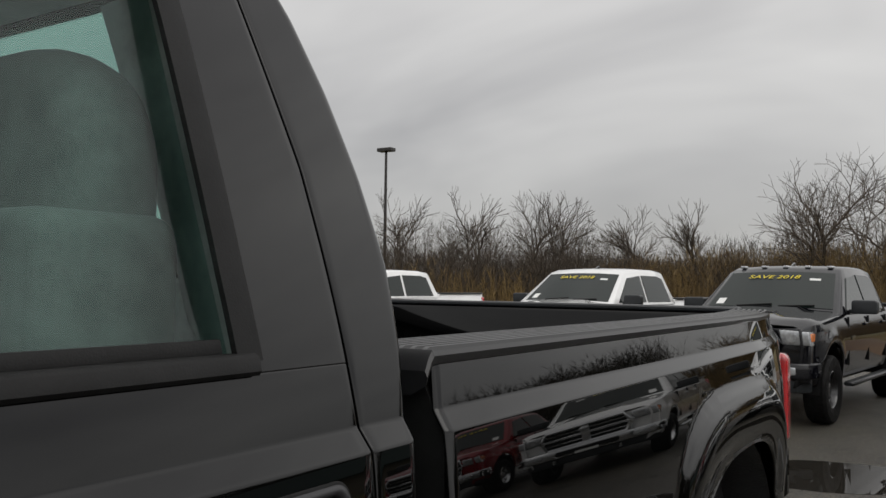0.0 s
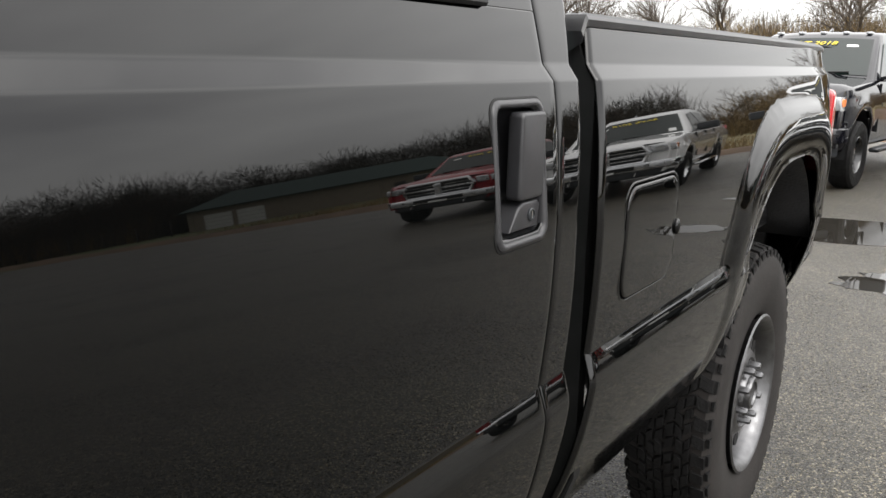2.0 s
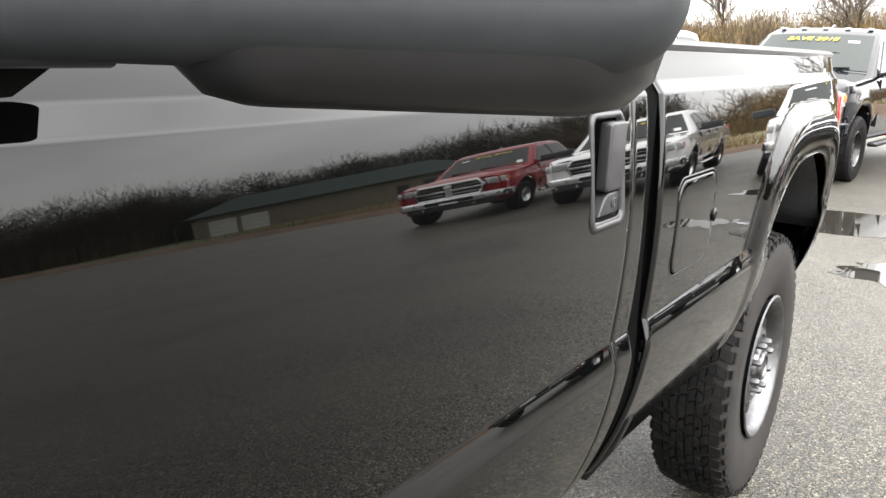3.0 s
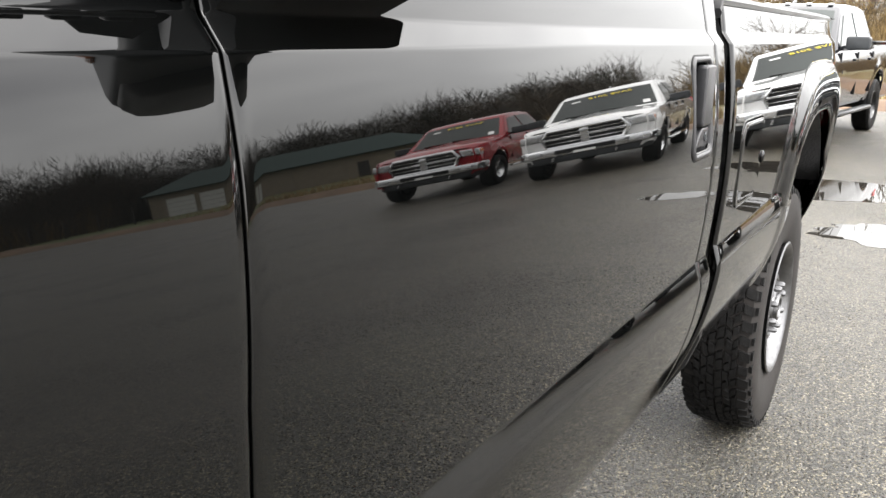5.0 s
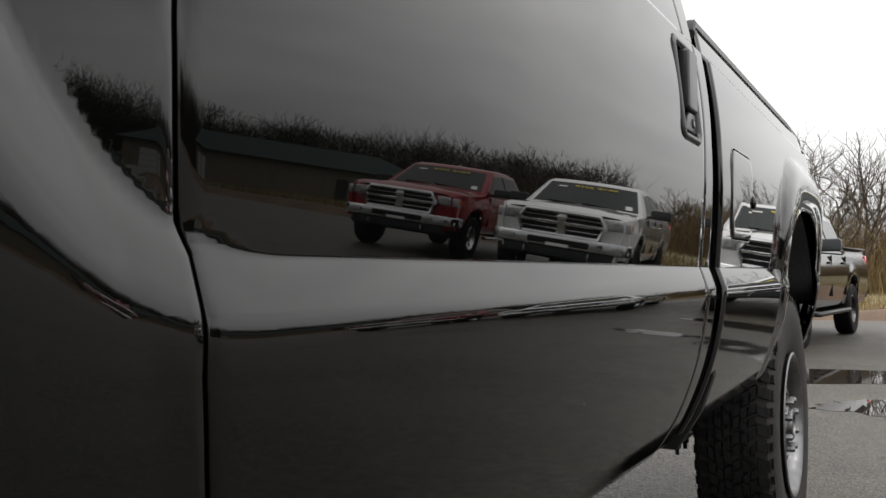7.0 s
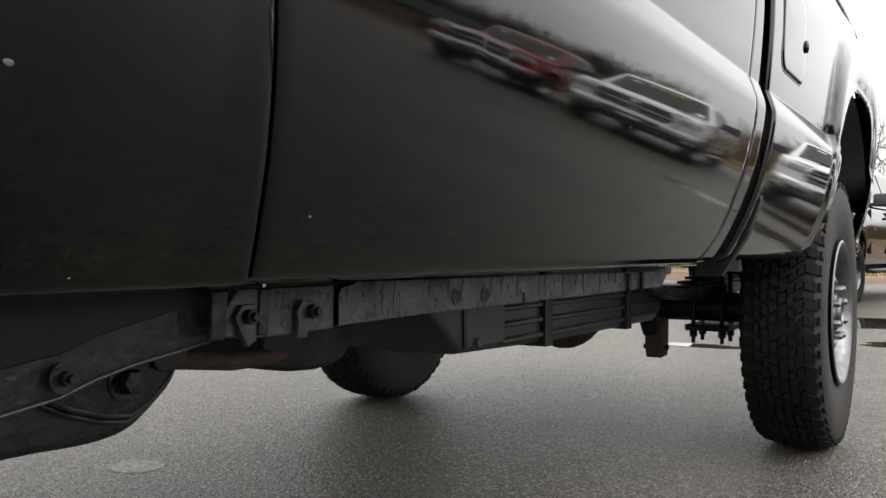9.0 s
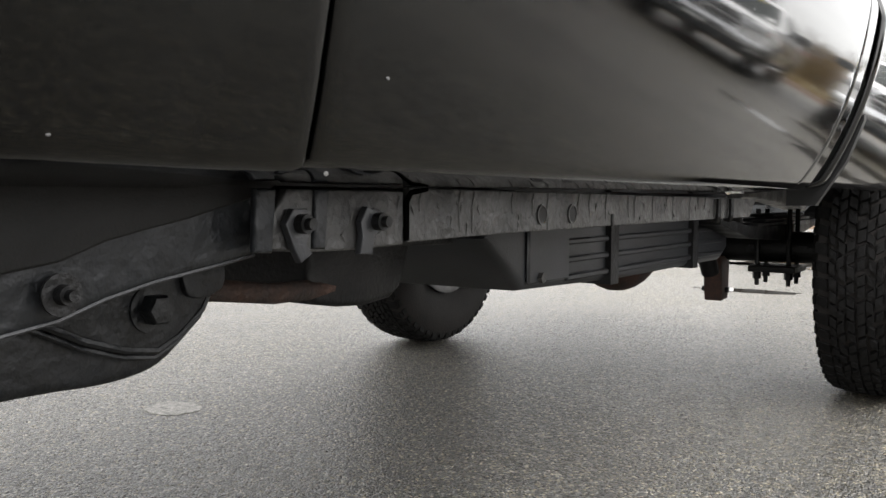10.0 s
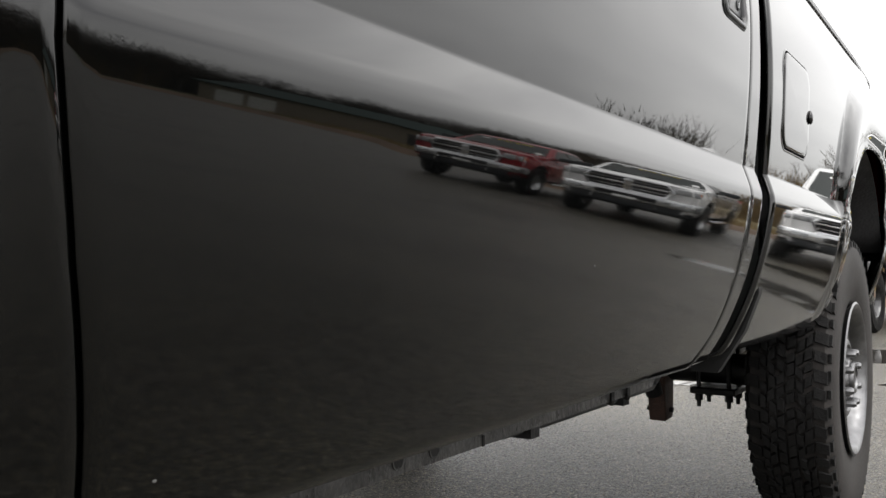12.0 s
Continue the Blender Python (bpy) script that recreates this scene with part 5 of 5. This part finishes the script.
    for z in (0.90, 1.10):
        part("grille_slat", B((0, -2.94, z), (1.08, 0.02, 0.02), 0.005), metal if bright else TRIM, g)
    part("grille_badge", P([(-0.06, 1.05), (0.06, 1.05), (0.075, 1.12), (0, 1.16), (-0.075, 1.12)], -2.99, -2.97, 0.004, "y"), metal, g)
    for sx in (1, -1):
        hl = part("headlight", P([(sx * 0.63, 0.99), (sx * 0.955, 0.99), (sx * 0.94, 1.15), (sx * 0.60, 1.17)], -2.89, -2.66, 0.02, "y"), LAMPGLASS, t, "wrap-around headlight")
        part("projector", L([(0.0, -0.03), (0.055, -0.03), (0.055, 0.0), (0.0, 0.0)], (sx * 0.75, -2.885, 1.08), "y", 18), LAMPGLASS, hl)
        part("turn_lens", B((sx * 0.93, -2.76, 1.08), (0.05, 0.16, 0.10), 0.01), AMBER, hl)
        part("fog_lamp", P(rounded(sx * 0.72, 0.70, 0.20, 0.09, 0.02), -3.015, -2.97, 0.008, "y"), LAMPGLASS, t)
        part("tow_hook", T([(sx * 0.45, -2.95, 0.52), (sx * 0.45, -3.04, 0.50), (sx * 0.45, -3.04, 0.56), (sx * 0.45, -2.95, 0.56)], 0.016, 8), metal, t)
    b = part("front_bumper", P([(-1.0, -2.62), (-0.985, -2.80), (-0.85, -2.95), (-0.5, -3.01), (0.5, -3.01), (0.85, -2.95), (0.985, -2.80), (1.0, -2.62)], 0.60, 0.79, 0.025, "z"), metal if bright else paint, t, "chrome front bumper" if bright else "black front bumper")
    # dark block on the solid bumper, in place of a shaded opening
    part("bumper_opening_shade", B((0, -3.0, 0.69), (0.86, 0.05, 0.10), 0.015), SEAL_AND_SHADE, b)
    part("air_dam", P([(-0.92, -2.70), (-0.8, -2.88), (-0.4, -2.94), (0.4, -2.94), (0.8, -2.88), (0.92, -2.70)], 0.44, 0.60, 0.02, "z"), TRIM, b)
    part("plate_bar", B((0, -3.022, 0.64), (0.32, 0.02, 0.05), 0.006), PAPER if bright else TRIM, b)
    # cab
    cab = bmesh.new()
    sec = []
    for y, z, w0, in ((-1.42, 1.34, 0.93), (-0.66, 1.885, 0.77), (-0.45, 1.935, 0.755), (0.0, 1.955, 0.755), (0.6, 1.95, 0.755), (0.92, 1.92, 0.76), (1.14, 1.38, 0.90)):
        sec.append((y, z, w0))
    rows = []
    for y, z, w in sec:
        rows.append([cab.verts.new((a * w, y, z + b)) for a, b in ((-1, -0.02), (-0.93, 0.012), (-0.5, 0.03), (0, 0.036), (0.5, 0.03), (0.93, 0.012), (1, -0.02))])
    for p, q in zip(rows, rows[1:]):
        for k in range(6):
            cab.faces.new((p[k], p[k + 1], q[k + 1], q[k]))
    for k in (0, 6):
        base = [cab.verts.new(((-1 if k == 0 else 1) * 0.955, y, 1.33)) for y in (-1.42, -0.66, -0.45, 0.0, 0.6, 0.92, 1.14)]
        for i in range(6):
            cab.faces.new((rows[i][k], rows[i + 1][k], base[i + 1], base[i]))
    cab_ob = part("cab", cab, paint, t, smooth=60)
    def on_screen(a, f, off):
        """A place on the windscreen: a across, f up it."""
        y, z = -1.42 + 0.76 * f, 1.34 + 0.545 * f
        w = 0.93 + (0.77 - 0.93) * f
        return (a * w, y - off * 0.58, z + off * 0.81 + 0.03 * (1 - a * a))
    def screen_patch(a0, a1, f0, f1, off, n=8):
        bm = bmesh.new()
        r = [[bm.verts.new(on_screen(a0 + (a1 - a0) * i / n, f, o)) for i in range(n + 1)] for f, o in ((f0, off), (f1, off), (f1, off - 0.008), (f0, off - 0.008))]
        for p, q in ((0, 1), (1, 2), (2, 3), (3, 0)):
            for i in range(n):
                bm.faces.new((r[p][i], r[p][i + 1], r[q][i + 1], r[q][i]))
        return bm
    ws = part("windscreen", screen_patch(-0.90, 0.90, 0.06, 0.93, 0.012), TRUCKGLASS, t, "raked dark windscreen")
    part("visor_sticker", screen_patch(0.50, 0.68, 0.72, 0.77, 0.016, 2), PAPER, ws)
    part("corner_sticker", screen_patch(-0.80, -0.68, 0.12, 0.26, 0.016, 2), PAPER, ws)
    for a in (-0.45, 0.15):
        part("wiper", T([on_screen(a, 0.05, 0.025), on_screen(a + 0.5, 0.10, 0.025)], 0.010, 6), SEAL_AND_SHADE, ws)
    if banner:
        cu = bpy.data.curves.new("banner_text", "FONT")
        cu.body, cu.size, cu.align_x, cu.extrude, cu.shear = "SAVE 2018", 0.135, "CENTER", 0.001, 0.2
        tmp = new("banner_tmp", cu)
        bpy.context.view_layer.update()
        me = bpy.data.meshes.new_from_object(tmp.evaluated_get(bpy.context.evaluated_depsgraph_get()))
        bpy.data.objects.remove(tmp)
        me.materials.append(YELLOW)
        ban = new("banner_text", me)
        ban.parent = ws
        ban.matrix_basis = Matrix.Translation(on_screen(-0.10, 0.74, 0.024)) @ pose(0, 0, 0, 35.6, 0, 0) @ Matrix.Diagonal((1.15, 0.8, 1, 1))
        ban["label"] = "yellow vinyl sale lettering"
    # side and rear glass
    for sx in (1, -1):
        for pts in ([(-1.20, 1.375), (-0.62, 1.80), (-0.12, 1.85), (-0.12, 1.375)], [(-0.04, 1.375), (-0.04, 1.855), (0.62, 1.85), (0.82, 1.80), (0.94, 1.375)]):
            bm = bmesh.new()
            def sx_at(y, z):
                f = min(1.0, max(0.0, (z - 1.33) / 0.58))
                return 0.955 - 0.19 * f + 0.012
            fr = [bm.verts.new((sx * sx_at(y, z), y, z)) for y, z in pts]
            bk = [bm.verts.new((sx * (sx_at(y, z) - 0.02), y, z)) for y, z in pts]
            bm.faces.new(fr), bm.faces.new(list(reversed(bk)))
            for i in range(len(pts)):
                bm.faces.new((fr[i], fr[(i + 1) % len(pts)], bk[(i + 1) % len(pts)], bk[i]))
            part("side_window", bm, TRUCKGLASS, cab_ob, smooth=None)
    part("rear_window", P([(0.99, 1.80), (1.13, 1.43), (1.15, 1.43), (1.01, 1.80)], -0.66, 0.66), TRUCKGLASS, cab_ob)
    if roof_lamps:
        for a in (-0.60, -0.30, 0.0, 0.30, 0.60):
            part("roof_lamp", P(rounded(a, 1.940 + 0.02 * (1 - a * a), 0.075, 0.036, 0.014), -0.60, -0.46, 0.012, "y"), LAMPGLASS, cab_ob)
    part("antenna_fin", P([(-0.30, 1.975), (-0.12, 1.975), (-0.15, 2.03), (-0.18, 2.03)], -0.015, 0.015, 0.004), BLACKRIM, cab_ob)
    # bed and underside
    part("bed_front", B((0, 1.20, 1.15), (1.84, 0.05, 0.54), 0.01), paint, t)
    part("bed_floor", B((0, 2.1, 0.88), (1.80, 1.8, 0.04)), LINER, t)
    part("tailgate", B((0, 2.98, 1.13), (1.78, 0.06, 0.60), 0.015), paint, t)
    for sx in (1, -1):
        part("rail_cap", B((sx * 0.905, 2.1, 1.435), (0.10, 1.78, 0.03), 0.010), TRIM, t)
        part("tail_light", B((sx * 0.93, 2.97, 1.15), (0.10, 0.09, 0.36), 0.02), REDLENS, t)
    part("rear_bumper", B((0, 3.06, 0.66), (1.9, 0.16, 0.20), 0.03), metal, t)
    part("underbody", B((0, 0.1, 0.55), (1.5, 5.0, 0.18), 0.03), CHASSIS, t)
    part("front_axle", T([(-0.8, WB0, 0.42), (0.8, WB0, 0.42)], 0.06, 10), CHASSIS, t)
    part("rear_axle", T([(-0.8, WB1, 0.42), (0.8, WB1, 0.42)], 0.06, 10), CHASSIS, t)
    part("seats", B((0, -0.2, 1.1), (1.5, 1.4, 0.3), 0.05), SEATCLOTH, t)
    t.matrix_world = m
    return t

SIZE = Matrix.Scale(0.94, 4)
row_truck(pose(-1.67, 11.96, 0, 0, 0, -6) @ SIZE, TRUCK_BLACK, "black crew-cab pickup with roof lamps and yellow windscreen lettering", False, True)
white = row_truck(pose(-5.2, 13.6, 0, 0, 0, -6) @ SIZE, TRUCK_WHITE, "white crew-cab pickup with yellow windscreen lettering", True)
for x, y, turn, text in ((-11.0, 14.7, -6, "white crew-cab pickup parked at the far end of the row"), (1.35, 11.6, -8, "white crew-cab pickup with a chrome grille beside the puddle"),
                         (4.25, 11.49, -10, "white crew-cab pickup with chrome grille and bumper")):
    tagged(copy_thing(white, pose(x, y, 0, 0, 0, turn)), text)
row_truck(pose(6.99, 11.84, 0, 0, 0, -10) @ SIZE, TRUCK_RED, "red crew-cab pickup with chrome grille and bumper", True)

# ---- light pole ----
lp = thing("street_lamp", pose(-33.1, 44.9, -0.05), label="tall dark bronze parking lot light pole with a flat head", category="street lamp")
part("pole", T([(0, 0, 0), (0, 0, 10.45)], [0.13, 0.085], 12), POSTMAT, lp)
part("base", L([(0.0, 0.0), (0.30, 0.0), (0.30, 0.7), (0.0, 0.7)], (0, 0, 0), "z", 20), SIDING, lp)
part("lamp_head", B((0, 0, 10.56), (1.15, 0.6, 0.24), 0.03), POSTMAT, lp)

# ---- low building across the lot ----
bld = thing("low_building", pose(33.6, 37.6, -0.05, 0, 0, -42) @ Matrix.Scale(0.70, 4), label="long low tan building with a dark shingle roof and white doors", category="building")
wall = part("wall", B((0, 0, 1.6), (24, 8, 3.2), 0.02), SIDING, bld)
rf = bmesh.new()
a = [rf.verts.new(p) for p in ((-12.6, -4.6, 3.15), (12.6, -4.6, 3.15), (12.6, 4.6, 3.15), (-12.6, 4.6, 3.15))]
r2 = [rf.verts.new(p) for p in ((-8.5, 0, 5.3), (8.5, 0, 5.3))]
for f in ((a[0], a[1], r2[1], r2[0]), (a[1], a[2], r2[1]), (a[2], a[3], r2[0], r2[1]), (a[3], a[0], r2[0]), (a[3], a[2], a[1], a[0])):
    rf.faces.new(f)
part("roof", rf, SHINGLE, bld, smooth=None)
for x in (7.0, 9.6):
    d = part("garage_door", B((x, -4.03, 1.15), (2.2, 0.06, 2.3), 0.01), WHITEPAINT, bld, "white panelled overhead door")
    for z in (0.57, 1.14, 1.71):
        part("panel_joint", B((x, -4.065, z), (2.1, 0.012, 0.025)), SEAL_AND_SHADE, d)
door_b = part("door", B((-5.2, -4.03, 1.05), (1.0, 0.06, 2.1), 0.01), POSTMAT, bld, "dark side door")
part("door_frame", B((-5.2, -4.025, 1.08), (1.16, 0.04, 2.2), 0.01), SIDING, door_b)
for x in (-11.6, -8.0, -3.6, 0.6, 4.8, 11.6):
    part("corner_board", B((x, -4.02, 1.58), (0.14, 0.05, 3.1), 0.01), SIDING, bld)
part("gutter", B((0, -4.62, 3.13), (25.2, 0.10, 0.14), 0.02), SHINGLE, bld)

# ---- bare trees ----
def tree_mesh(seed, height, spread, levels=5, lean=0.0):
    """Trunk and crown of a leafless tree, as two lists of tapered bars."""
    rnd = random.Random(seed)
    trunk, crown = ([], []), ([], [])
    def bar(store, p, q, r0, r1, n):
        verts, faces = store
        d = (q - p).normalized()
        u = d.orthogonal().normalized()
        w = d.cross(u)
        b = len(verts)
        for c, r in ((p, r0), (q, r1)):
            for k in range(n):
                a = 2 * math.pi * k / n
                verts.append(tuple(c + r * (math.cos(a) * u + math.sin(a) * w)))
        for k in range(n):
            faces.append((b + k, b + (k + 1) % n, b + n + (k + 1) % n, b + n + k))
    def grow(p, d, length, r, lev):
        """A limb that wanders a little, throws side shoots and forks at its end."""
        steps = 3 if lev < 3 else 2
        store, n = (trunk, 8) if lev == 0 else (crown, 5 if lev < 3 else 3)
        r1 = max(r * 0.84, 0.009)
        for s in range(steps):
            d = (d + Vector((rnd.gauss(0, 0.10), rnd.gauss(0, 0.10), rnd.gauss(0.03, 0.06)))).normalized()
            q = p + d * (length / steps)
            bar(store, p, q, r + (r1 - r) * s / steps, r + (r1 - r) * (s + 1) / steps, n)
            p = q
            if 0 < lev < levels and s < steps - 1 and rnd.random() < 0.75 or lev == 0 and s == 1:
                fork(p, d, length * rnd.uniform(0.5, 0.8), r1 * 0.62, lev + 1, 1.25)
        if lev < levels:
            for k in range(3 if rnd.random() < 0.35 else 2):
                fork(p, d, length * rnd.uniform(0.66, 0.92), r1 * rnd.uniform(0.66, 0.86), lev + 1, 1.0)
    def fork(p, d, length, r, lev, wide):
        ang = rnd.uniform(0, 2 * math.pi)
        u = d.orthogonal().normalized()
        side = math.cos(ang) * u + math.sin(ang) * d.cross(u)
        d2 = (d + side * rnd.uniform(0.5, 0.95) * spread * wide + Vector((0, 0, 0.10))).normalized()
        grow(p, d2, length, max(r, 0.009), lev)
    grow(Vector((0, 0, 0)), Vector((lean, 0, 1)).normalized(), height * 0.36, height * 0.018, 0)
    # stretched to its height
    k = height / max(v[2] for v in crown[0])
    for store in (trunk, crown):
        store[0][:] = [(x * k, y * k, z * k) for x, y, z in store[0]]
    return trunk, crown


def tree(seed, height, spread, levels, label):
    t = thing("bare_tree", label=label, category="tree", group="bare trees round the lot")
    tr, cr = tree_mesh(seed, height, spread, levels)
    for nm, (v, f), mt in (("trunk", tr, BARK), ("crown", cr, TWIG)):
        me = bpy.data.meshes.new(nm)
        me.from_pydata(v, [], f)
        me.materials.append(mt)
        o = new(nm, me)
        o.parent = t
    return t

kinds = [tree(11, 9.0, 1.0, 6, "tall leafless tree with a wide spreading crown"), tree(23, 7.5, 0.8, 5, "slender leafless tree with upright limbs"),
         tree(37, 7.0, 1.0, 5, "low leafless tree with crooked limbs"), tree(41, 7.0, 0.65, 5, "narrow leafless tree beside the brush")]
spots = [(0, -5.8, 45, 1.0), (0, -3.9, 46, 0.9), (2, -26.1, 45, 1.06), (1, -21.9, 45, 0.92), (1, -20.9, 45.5, 0.91), (3, -15.3, 45, 0.84), (3, -12.4, 45, 0.86), (2, -32.1, 45.5, 1.1), (2, -29.3, 48, 0.8), (1, -1.8, 46, 1.1), (2, -3.1, 48, 1.1), (1, -7.3, 50, 1.0)]
used = set()
for k, (i, x, y, s) in enumerate(spots):
    if i not in used:
        used.add(i)
        kinds[i].matrix_world = Matrix.Translation((x, y, -0.06)) @ Matrix.Rotation(k * 1.3, 4, "Z") @ Matrix.Diagonal((s, s, s * (1.06 if x < -10 else 0.99), 1))
    else:
        copy_thing(kinds[i], pose(x, y, -0.06, 0, 0, 70 * k)).scale = (s, s, s * (1.06 if x < -10 else 0.99))
rnd = random.Random(8)
for k in range(120):
    az = radians(rnd.uniform(8, 172) if k < 98 else rnd.uniform(172, 368))
    dist = rnd.uniform(48, 72)
    x, y = dist * math.cos(az), dist * math.sin(az)
    if math.hypot(x - 33.6, y - 37.6) < 12:
        x, y = x * 1.35, y * 1.35
    i = rnd.randrange(1, 4) if az > radians(75) else rnd.randrange(0, 4)
    s = rnd.uniform(0.35, 0.6) if 92 < math.degrees(az) < 130 else (rnd.uniform(0.7, 1.0) if az < radians(75) else rnd.uniform(0.55, 0.95))
    o = copy_thing(kinds[i], pose(x, y, -0.06, 0, 0, rnd.uniform(0, 360)))
    o.scale = (s, s, s * rnd.uniform(0.9, 1.1))

# ---- lawn and fence beyond the lot, on the open side ----
tagged(part("lawn", P([(45.2, -45), (90, -45), (90, 62), (24, 62), (24, 20.4), (28.2, 17.8), (45.2, 6.2)], -0.10, -0.044, 0, "z"), LAWN, None, smooth=None), "rough green spring lawn beyond the edge of the asphalt", "lawn", kind="structure")
fence = thing("fence", label="low wire fence on thin dark posts across the lawn", category="fence")
fence_ends = [(50.0 - 1.55 * i, 20.0 + 1.05 * i) for i in range(9)]
for fx0, fy0 in fence_ends:
    part("post", T([(fx0, fy0, -0.06), (fx0, fy0, 1.45), (fx0, fy0, 1.50)], [0.045, 0.045, 0.02], 8), POSTMAT, fence)
for z in (0.25, 0.80, 1.38):
    part("wire", T([(fence_ends[0][0], fence_ends[0][1], z), (fence_ends[-1][0], fence_ends[-1][1], z)], 0.012, 5), POSTMAT, fence)

# ---- brush thicket under and behind the trees ----
def thicket(name, n, r0, r1, h0, h1, label, material, seed, arc=None):
    rnd = random.Random(seed)
    verts, faces = [], []
    for _ in range(n):
        az = radians(rnd.choice((rnd.uniform(-5, 80), rnd.uniform(80, 185), rnd.uniform(80, 160))) if rnd.random() < 0.88 else rnd.uniform(185, 355))
        if arc:
            az = radians(rnd.uniform(*arc))
        dist = rnd.uniform(r0, r1)
        x, y = dist * math.cos(az), dist * math.sin(az)
        if math.hypot(x - 33.6, y - 37.6) < 11 or dist < 50 and x > 18 and y < 46 or y < 19 and 0 < az < math.pi and abs(x) < 40:
            continue
        clump = 0.35 + 1.0 * (0.5 + 0.75 * noise.noise((x * 0.11, y * 0.11, seed)) + 0.25 * noise.noise((x * 0.4, y * 0.4, seed)))
        clump = max(0.55, clump)
        h = rnd.uniform(h0, h1) * clump
        lx, ly = rnd.gauss(0, 0.16) * h, rnd.gauss(0, 0.16) * h
        p, top2 = Vector((x, y, -0.06)), Vector((x + lx, y + ly, h))
        stems = [(p, top2, 0.030)]
        for _k in range(7):
            f = rnd.uniform(0.25, 0.9)
            q = p.lerp(top2, f)
            stems.append((q, q + Vector((rnd.gauss(0, 0.30), rnd.gauss(0, 0.30), rnd.uniform(0.35, 0.9))) * h * 0.33, 0.015))
        for a, b, w in stems:
            for ax in (Vector((w, 0, 0)), Vector((0, w, 0))):
                k = len(verts)
                verts += [tuple(a - ax), tuple(a + ax), tuple(b)]
                faces.append((k, k + 1, k + 2))
    me = bpy.data.meshes.new(name)
    me.from_pydata(verts, [], faces)
    me.materials.append(material)
    tagged(new(name, me), label, "brush", kind="stuff")
thicket("brush", 15000, 40, 62, 1.2, 2.8, "dense brown and ochre leafless brush at the edge of the lot", BRUSH, 3)
thicket("twig_thicket", 14000, 46, 76, 2.2, 4.2, "grey-brown thicket of bare saplings", TWIG, 4)
thicket("sapling_wood", 15000, 52, 84, 3.4, 6.8, "grey-brown bare wood behind the low building", TWIG, 6, (2, 72))
# lumpy crowns of fine twigs over an understorey, as one mass
def twig_mass(name, n, arc, r0, r1, h0, h1, twigs, low, width, material, label, category, seed, round_crown=True):
    rnd = random.Random(seed)
    verts, faces = [], []
    def sliver(a, b, w):
        for ax in (Vector((w, 0, 0)), Vector((0, 0.7 * w, 0.7 * w))):
            k = len(verts)
            verts.extend((tuple(a - ax), tuple(a + ax), tuple(b)))
            faces.append((k, k + 1, k + 2))
    for i in range(n):
        az, dist = radians(rnd.uniform(*arc)), rnd.uniform(r0, r1)
        x, y = dist * math.cos(az), dist * math.sin(az)
        lump = 0.5 + 0.5 * noise.noise((x * 0.055, y * 0.055, 5.0 + seed)) + 0.22 * noise.noise((x * 0.2, y * 0.2, 1.0))
        h = h0 + (h1 - h0) * lump + rnd.uniform(-0.08, 0.08) * h1
        cr = h * (rnd.uniform(0.24, 0.36) if round_crown else rnd.uniform(0.36, 0.50))
        base, c = Vector((x, y, -0.06)), Vector((x, y, h - cr * 0.95))
        sliver(base, c + Vector((0, 0, cr * 0.5)), 0.018 * h)
        for _ in range(twigs):
            d = Vector((rnd.gauss(0, 1), rnd.gauss(0, 1), rnd.gauss(0, 1))).normalized()
            rad = cr * rnd.uniform(0.25, 1.0) ** 0.6
            p = c + Vector((d.x * rad, d.y * rad, d.z * rad * 0.95))
            out = Vector((d.x, d.y, d.z * 0.6 + (0.55 if round_crown else 1.3))).normalized()
            sliver(p, p + out * cr * rnd.uniform(0.12, 0.40), width * rnd.uniform(0.4, 1.1))
        for _ in range(low):
            q = base + Vector((rnd.gauss(0, 0.25 * h), rnd.gauss(0, 0.25 * h), 0))
            sliver(q, q + Vector((rnd.gauss(0, 0.4), rnd.gauss(0, 0.4), rnd.uniform(0.2 * h, h * 0.66))), width * rnd.uniform(0.8, 2.0))
    me = bpy.data.meshes.new(name)
    me.from_pydata(verts, [], faces)
    me.materials.append(material)
    tagged(new(name, me), label, category, kind="stuff")
twig_mass("wood_edge", 300, (6, 71), 55, 74, 4.6, 8.0, 210, 40, 0.034, WOOD, "dark dense edge of a leafless wood behind the lawn", "trees", 31)
twig_mass("willow_belt", 170, (76, 112), 44, 56, 2.0, 4.2, 330, 60, 0.013, BRUSH, "ochre willow scrub with fine upright twigs", "shrubs", 33, False)
twig_mass("shrub_belt", 230, (100, 150), 43, 60, 2.2, 4.4, 330, 60, 0.013, TWIG, "brown leafless shrubs crowding the edge of the field", "shrubs", 34, False)
twig_mass("sapling_belt", 130, (80, 140), 50, 64, 3.4, 6.0, 330, 20, 0.011, TWIG, "slim leafless saplings standing behind the scrub", "trees", 35)
# tall dry grass behind the bank
rnd = random.Random(12)
verts, faces = [], []
for _ in range(14000):
    x, y = rnd.uniform(-45, 25), 18.5 + abs(rnd.gauss(0, 6))
    h = rnd.uniform(0.15, 0.55)
    k = len(verts)
    a = rnd.uniform(0, math.pi)
    dx, dy = 0.02 * math.cos(a), 0.02 * math.sin(a)
    verts += [(x - dx, y - dy, -0.06), (x + dx, y + dy, -0.06), (x + rnd.gauss(0, 0.12), y + rnd.gauss(0, 0.12), h)]
    faces.append((k, k + 1, k + 2))
me = bpy.data.meshes.new("dry_grass")
me.from_pydata(verts, [], faces)
me.materials.append(mat("grass_blades", (0.30, 0.22, 0.10), 0.9, second=(0.15, 0.10, 0.045), var_scale=0.3, island=0.3))
tagged(new("dry_grass", me), "tufts of tall dry tan grass behind the bank", "grass", kind="stuff")
